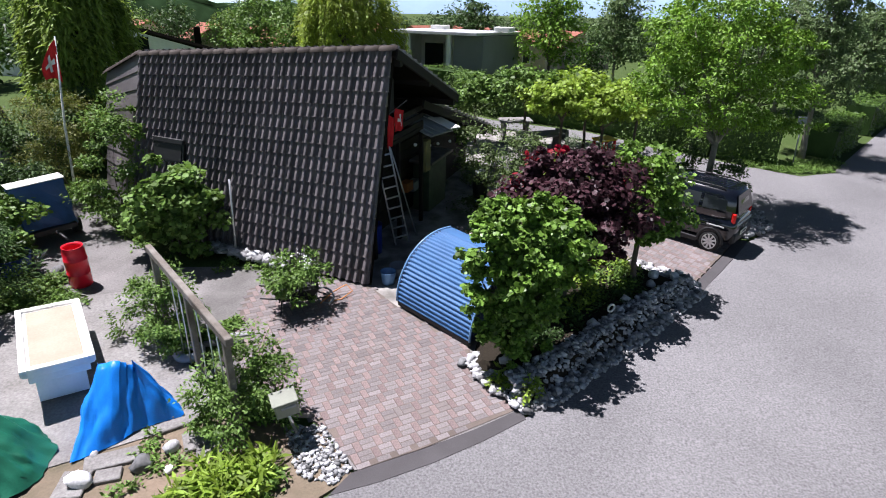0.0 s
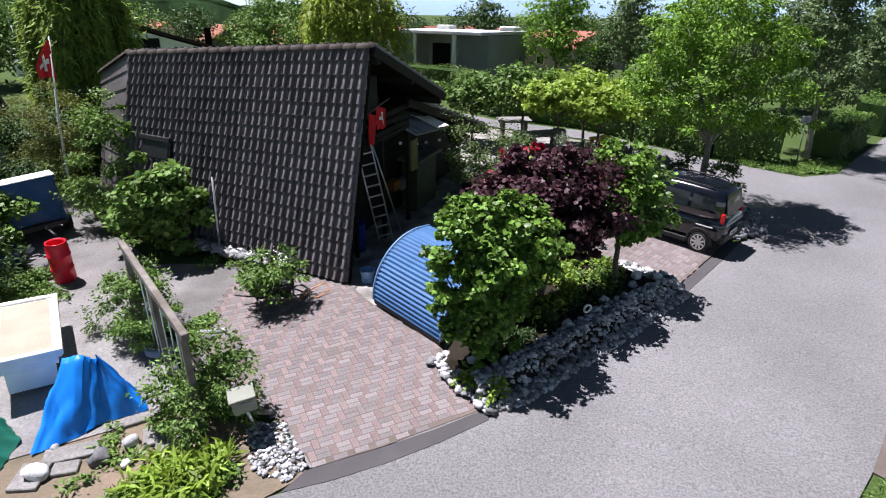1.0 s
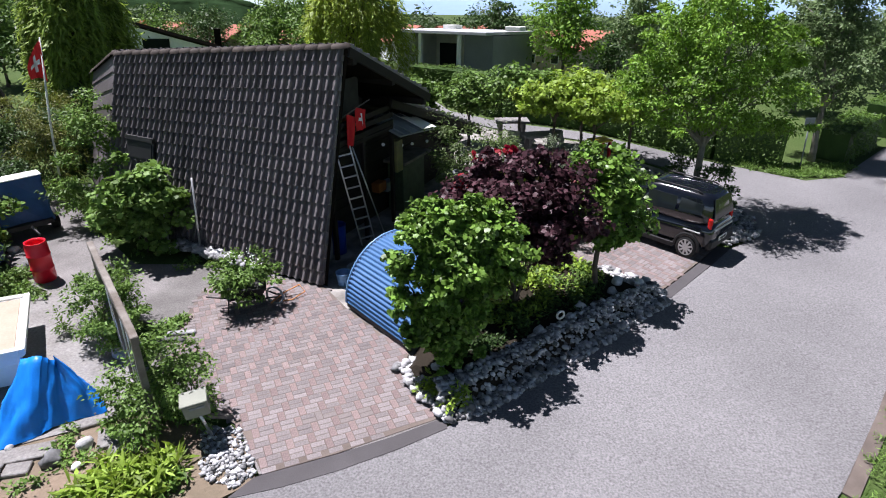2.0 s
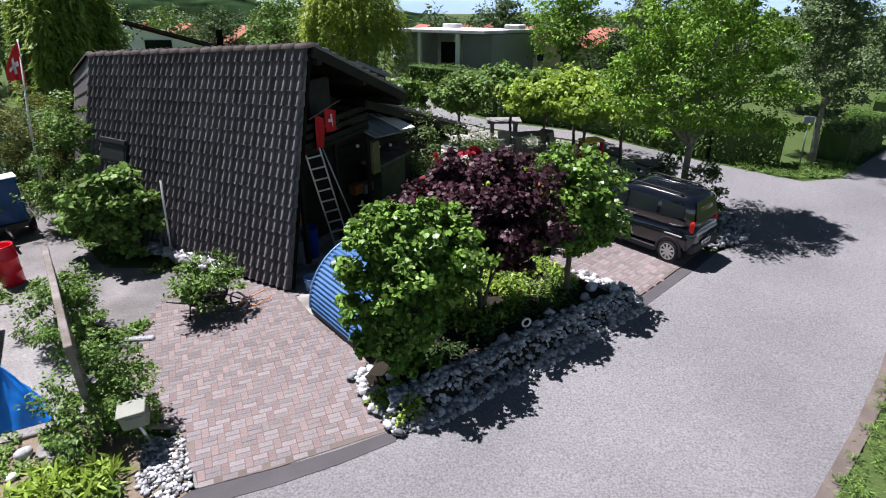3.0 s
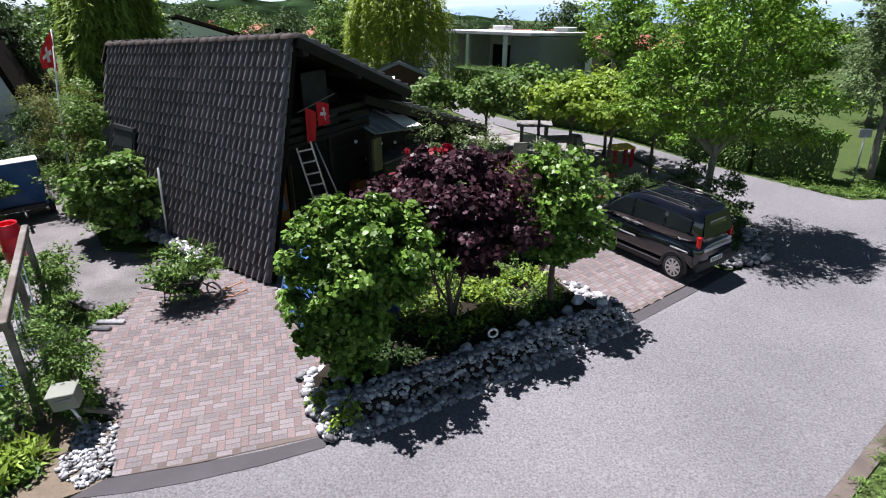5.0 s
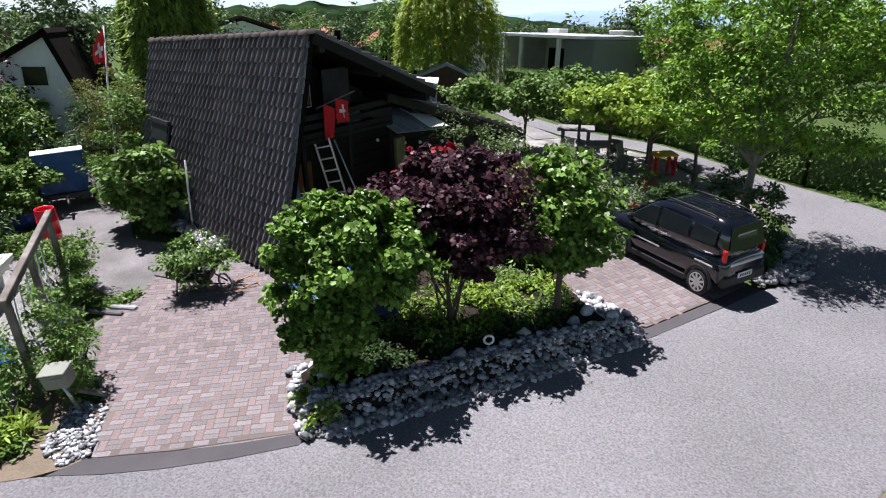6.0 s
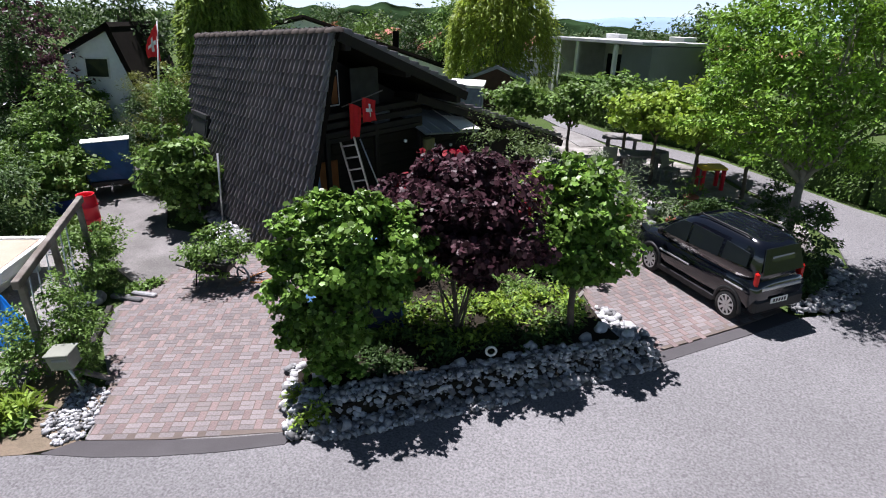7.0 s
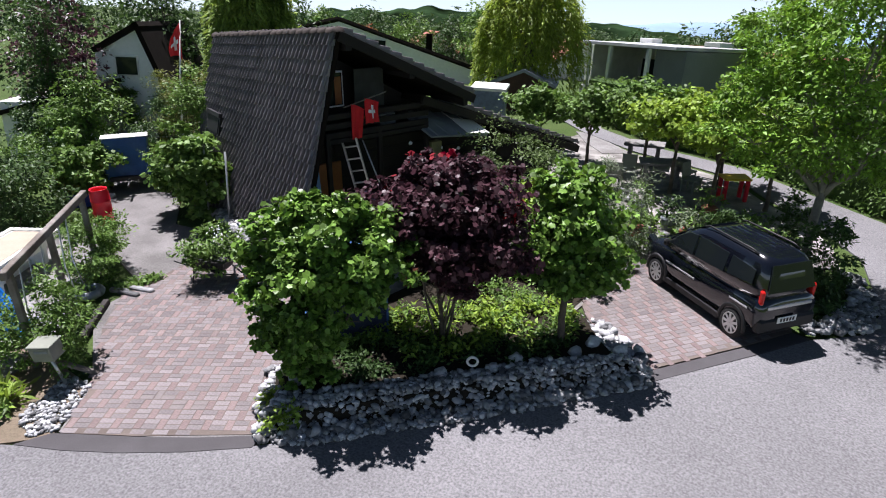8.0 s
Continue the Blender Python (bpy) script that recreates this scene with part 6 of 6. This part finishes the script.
big("birch_tree", 12.4, 22.9, 1.5, 7.5, 17000, 0.13, L_BIRCH, "tall grey-green birch beside the road", 141, 1.8, BARK_PALE)
big("birch_tree", 17.8, 29.6, 1.5, 5.0, 6000, 0.18, L_BIRCH, "tall grey-green birch beside the road", 142, 1.6, BARK_PALE)
big("birch_tree", 21.5, 35.0, 1.7, 4.6, 5000, 0.22, L_BIRCH, "tall grey-green birch beside the road", 143, 1.5, BARK_PALE)
big("birch_tree", 14.6, 30.5, 1.4, 5.8, 5000, 0.2, L_BIRCH, "tall grey-green birch beside the road", 144, 1.5, BARK_PALE)
big("lawn_tree", 4.4, 37.6, 2.3, 7.0, 7500, 0.22, L_WALNUT, "tall green tree on the lawn", 145, 1.4)
big("lawn_tree", 9.5, 43.5, 2.1, 6.8, 5000, 0.25, L_BIRCH, "tall slim tree on the lawn", 146, 1.6, BARK_PALE)
big("lawn_tree", 7.2, 40.0, 1.3, 3.2, 2000, 0.2, L_DARK, "small dark tree on the lawn", 147, 0.9)
big("lawn_tree", 12.8, 40.0, 2.4, 6.0, 4500, 0.25, L_WALNUT, "broad green tree on the lawn", 148, 1.4)
big("orchard_tree", -14.2, 42.5, 2.6, 5.6, 5000, 0.26, L_MID, "green tree behind the roofs", 149, 1.2)
big("orchard_tree", -10.8, 39.5, 2.2, 5.4, 4500, 0.24, L_MID, "green tree behind the roofs", 150, 1.2)
big("orchard_tree", -23.5, 40.0, 1.6, 3.2, 2600, 0.2, leaf("copper_leaf", (0.3, 0.11, 0.05)), "small copper-leaved tree behind the roofs", 151, 0.8)
big("orchard_tree", -0.5, 60, 3.2, 6.6, 4000, 0.35, L_DARK, "dark green tree behind the flat roof", 152, 1.2)
big("orchard_tree", 24.5, 42.0, 2.4, 4.6, 3600, 0.3, L_BIRCH, "green tree far along the road", 153, 1.2)
for k, (x, y) in enumerate(((-41.2, 54.6), (-37.7, 58.5), (-34.5, 62.0), (-30.0, 63.3), (-26.2, 66.5))):
    big("orchard_tree", x, y, 3.0, 5.4 + 0.5 * (k % 2), 2600, 0.32, L_DARK if k % 2 else L_MID, "broad green tree behind the long white house", 170 + k, 1.2)
big("fruit_tree", -13.0, 13.7, 1.1, 2.9, 3400, 0.14, L_MID, "young fruit tree in the garden", 154, 1.2)
big("fruit_tree", -15.9, 14.2, 1.1, 4.8, 3400, 0.15, L_DARK, "tall narrow garden tree", 155, 1.3)
big("purple_tree", -17.8, 15.6, 1.8, 5.0, 3000, 0.18, L_PURPLE, "dark purple-leaved tree behind the garden", 156, 1.2)
big("screen_tree", -18.8, 20.5, 2.2, 6.4, 4200, 0.22, L_DARK, "dark green tree behind the neighbour house", 157, 1.0)
big("screen_tree", -16.5, 24.5, 2.4, 7.0, 4200, 0.24, L_DARK, "dark green tree behind the neighbour house", 158, 1.0)
big("screen_tree", -25.5, 31.0, 2.6, 5.0, 3600, 0.28, L_MID, "broad tree behind the neighbour house", 159, 1.0)
big("screen_tree", -22.0, 17.5, 2.4, 6.0, 3600, 0.24, L_DARK, "dark green tree behind the neighbour house", 160, 1.0)

# far woods and hills
rng = np.random.default_rng(7)
pts, way = [], []
for k in range(420):
    a = rng.uniform(-75, 55)
    d = rng.uniform(105, 220)
    x, y = math.sin(radians(a)) * d, math.cos(radians(a)) * d
    r, hh = rng.uniform(2.0, 4.2), rng.uniform(5.0, 8.5)
    z0 = height(y) - 0.5
    m = 190
    q = rng.normal(0, 1, (m, 3))
    q /= np.linalg.norm(q, axis=1, keepdims=True)
    pts.append(np.array([x, y, z0 + hh * 0.55]) + q * np.array([r, r, hh * 0.48]) * (0.8 + 0.25 * rng.random((m, 1))))
    way.append(q)
ob = leaves("far_woods", np.concatenate(pts), np.concatenate(way), 0.8, L_FAR, None, 8)
tagged(ob, "distant belt of dark green woodland", "woods", "", "stuff")


def hill(name, d, a0, a1, h, mat, label, seed):
    """A long far hill with an uneven crest."""
    v, f, n = [], [], 90
    for i in range(n + 1):
        a = radians(a0 + (a1 - a0) * i / n)
        e = math.sin(math.pi * i / n) ** 0.6
        crest = h * e * (0.75 + 0.35 * noise.noise(Vector((i * 0.09, seed, 0))) + 0.12 * noise.noise(Vector((i * 0.35, seed, 3))) + 0.03 * noise.noise(Vector((i * 1.7, seed, 5))))
        for q, z in ((d, -30), (d * 1.05, crest * 0.6), (d * 1.12, crest), (d * 1.5, -30)):
            v.append((math.sin(a) * q, math.cos(a) * q, z))
    for i in range(n):
        for j in range(3):
            f.append((4 * i + j, 4 * i + 4 + j, 4 * i + 5 + j, 4 * i + 1 + j))
    return tagged(raw(name, v, f, mat, None, smooth=True), label, "hill", "", "structure")


hill("backdrop_hill", 330, -52, -6, 17, material("wooded_hill", (0.022, 0.042, 0.018), 1.0, vary=0.9, scale=0.06, grain=0.2, bump=0, spec=0.0), "wooded hill beyond the village", 3)
# Distance haze is put into the mountains' flat blue colour.
hill("backdrop_mountain", 2600, -25, 60, 110, material("haze_tinted_mountain", (0.2, 0.29, 0.4), 1.0, vary=0.08, scale=0.004, grain=0.05, bump=0), "hazy blue mountains on the horizon", 9)

# Added glowing ring: emission stands in for the bright low sky.
HORIZON_GLOW = bpy.data.materials.new("horizon_glow")
HORIZON_GLOW.use_nodes = True
hn, hl = HORIZON_GLOW.node_tree.nodes, HORIZON_GLOW.node_tree.links
hn.remove(hn["Principled BSDF"])
em, geo, sep, mr, cr = hn.new("ShaderNodeEmission"), hn.new("ShaderNodeTexCoord"), hn.new("ShaderNodeSeparateXYZ"), hn.new("ShaderNodeMapRange"), hn.new("ShaderNodeMix")
cr.data_type = "RGBA"
cr.inputs["A"].default_value, cr.inputs["B"].default_value = (0.44, 0.5, 0.56, 1), (0.24, 0.36, 0.55, 1)
hl.new(geo.outputs["Object"], sep.inputs[0])
hl.new(sep.outputs["Z"], mr.inputs[0])
mr.inputs[1].default_value, mr.inputs[2].default_value = 0, 600
hl.new(mr.outputs[0], cr.inputs["Factor"])
hl.new(cr.outputs["Result"], em.inputs["Color"])
hl.new(em.outputs[0], hn["Material Output"].inputs["Surface"])
v, f, n = [], [], 96
for i in range(n):
    a = math.tau * i / n
    v += [(3900 * math.sin(a), 3900 * math.cos(a), -200), (3900 * math.sin(a), 3900 * math.cos(a), 620)]
for i in range(n):
    a, b = 2 * i, 2 * ((i + 1) % n)
    f.append((a, b, b + 1, a + 1))
tagged(raw("backdrop_sky", v, f, HORIZON_GLOW), "glowing ring of pale bright sky round the horizon", "sky", "", "structure")

# ---- roof tiles ----
tile_roof((0, -0.02, 0.05), (LEN, -0.02, 0.05), (LEN, RV, RZ1 + 0.0), (0, RV, RZ0 + 0.0), 17, 36, 17, steep, 1)
tile_roof((-0.05, 4.8, 3.36), (LEN, 4.8, RZ1 - 1.57), (LEN, RV + 0.05, RZ1 + 0.01), (-0.05, RV + 0.05, RZ0 + 0.01), 12, 34, 2, shallow, 2)
tile_roof((0.4, 9.25, 1.37), (LEN, 9.25, 0.86), (LEN, 4.6, 2.52), (0.4, 4.6, 3.05), 15, 32, 2, lower, 3)

# ---- paving ----
BLOCK = (0.212, 0.104)
verts = []
for x, y, z in ((0, 0, 0), (1, 0, 0), (1, 1, 0), (0, 1, 0)):
    verts.append((x * BLOCK[0], y * BLOCK[1], -0.03))
e = 0.006
for x, y in ((0, 0), (1, 0), (1, 1), (0, 1)):
    verts.append((x * BLOCK[0], y * BLOCK[1], 0.0))
for x, y in ((0, 0), (1, 0), (1, 1), (0, 1)):
    verts.append((e + x * (BLOCK[0] - 2 * e), e + y * (BLOCK[1] - 2 * e), 0.006))
PF = [(0, 1, 5, 4), (1, 2, 6, 5), (2, 3, 7, 6), (3, 0, 4, 7), (4, 5, 9, 8), (5, 6, 10, 9), (6, 7, 11, 10), (7, 4, 8, 11), (8, 9, 10, 11)]
PAVER_RED = material("red_paver", (0.186, 0.149, 0.142), 0.9, vary=0.8, scale=0.9, grain=30, second=(0.18, 0.132, 0.127), each=0.14, island=0.14, bump=0.3, spec=0.25)
BLOCKS = []
for name, mat in (("paver", PAVER), ("paver_red", PAVER_RED)):
    me = bpy.data.meshes.new("paver")
    me.from_pydata(verts, [], PF)
    me.materials.append(mat)
    BLOCKS.append(me)
me = bpy.data.meshes.new("paver")
me.from_pydata(verts, [], PF)
me.materials.append(material("oily_paver", (0.115, 0.098, 0.095), 0.7, vary=0.4, scale=6, grain=30, second=(0.17, 0.145, 0.14)))
BLOCKS.append(me)
STAINS = ((-1.05, 7.72, 0.12), (-0.8, 7.8, 0.08), (-0.55, 7.75, 0.13), (-0.35, 7.95, 0.1), (-0.72, 7.6, 0.09), (-0.2, 8.15, 0.08))


def pave(outline, parent, angle, origin, singles, pick, seed, top=0.012):
    """Pairs of lying blocks with a red block across between them, row by row."""
    rng = random.Random(seed)
    base = onsite(origin[0], origin[1], angle, top)
    inv = parent.matrix_basis.inverted()
    ca, sa = math.cos(radians(angle)), math.sin(radians(angle))
    laid = []
    for j in range(-60, 90):
        for i in range(-60, 70):
            x0, y0 = i * 0.328 + (j % 3) * 0.109, j * 0.22
            for red, x, y, t in ((0, x0, y0, 0), (0, x0, y0 + 0.11, 0), (1, x0 + 0.218 + 0.105, y0 + 0.003, 90)):
                cx, cy = (x + 0.1, y + 0.05) if not red else (x - 0.05, y + 0.1)
                wx, wy = origin[0] + ca * cx - sa * cy, origin[1] + sa * cx + ca * cy
                if inside(wx, wy, outline):
                    laid.append((red, base @ pose(x, y, rng.uniform(-0.002, 0.002), rng.uniform(-0.5, 0.5), rng.uniform(-0.5, 0.5), t), wx, wy))
    laid.sort(key=lambda q: pick(q[2], q[3]))
    joined = {0: ([], []), 1: ([], [])}
    for n, (red, m, wx, wy) in enumerate(laid):
        if n < singles:
            oily = any((wx - a) ** 2 + (wy - b) ** 2 < r * r for a, b, r in STAINS)
            ob = new("paver", BLOCKS[2 if oily else red])
            ob.parent = parent
            ob.matrix_basis = inv @ m
        else:
            v, f = joined[red]
            k = len(v)
            v += [m @ Vector(q) for q in verts]
            f += [[k + a for a in q] for q in PF]
    for red, (v, f) in joined.items():
        if v:
            ob = raw("paving", v, f, (PAVER, PAVER_RED)[red], parent)
            ob["kind"] = "stuff"


pave([(-1.47, 6.53), (-0.52, 7.06), (0.94, 8.05), *DRIVE[3:]], bpy.data.objects["drive_bed"], 31, (-1.4, 6.4), 290, lambda x, y: y - 0.55 * x, 1)
pave([(5.04, 12.46), (6.29, 14.1), (7.0, 15.14), *PARK[3:]], bpy.data.objects["parking_bed"], 52, (5.1, 12.4), 200, lambda x, y: y - x, 2)
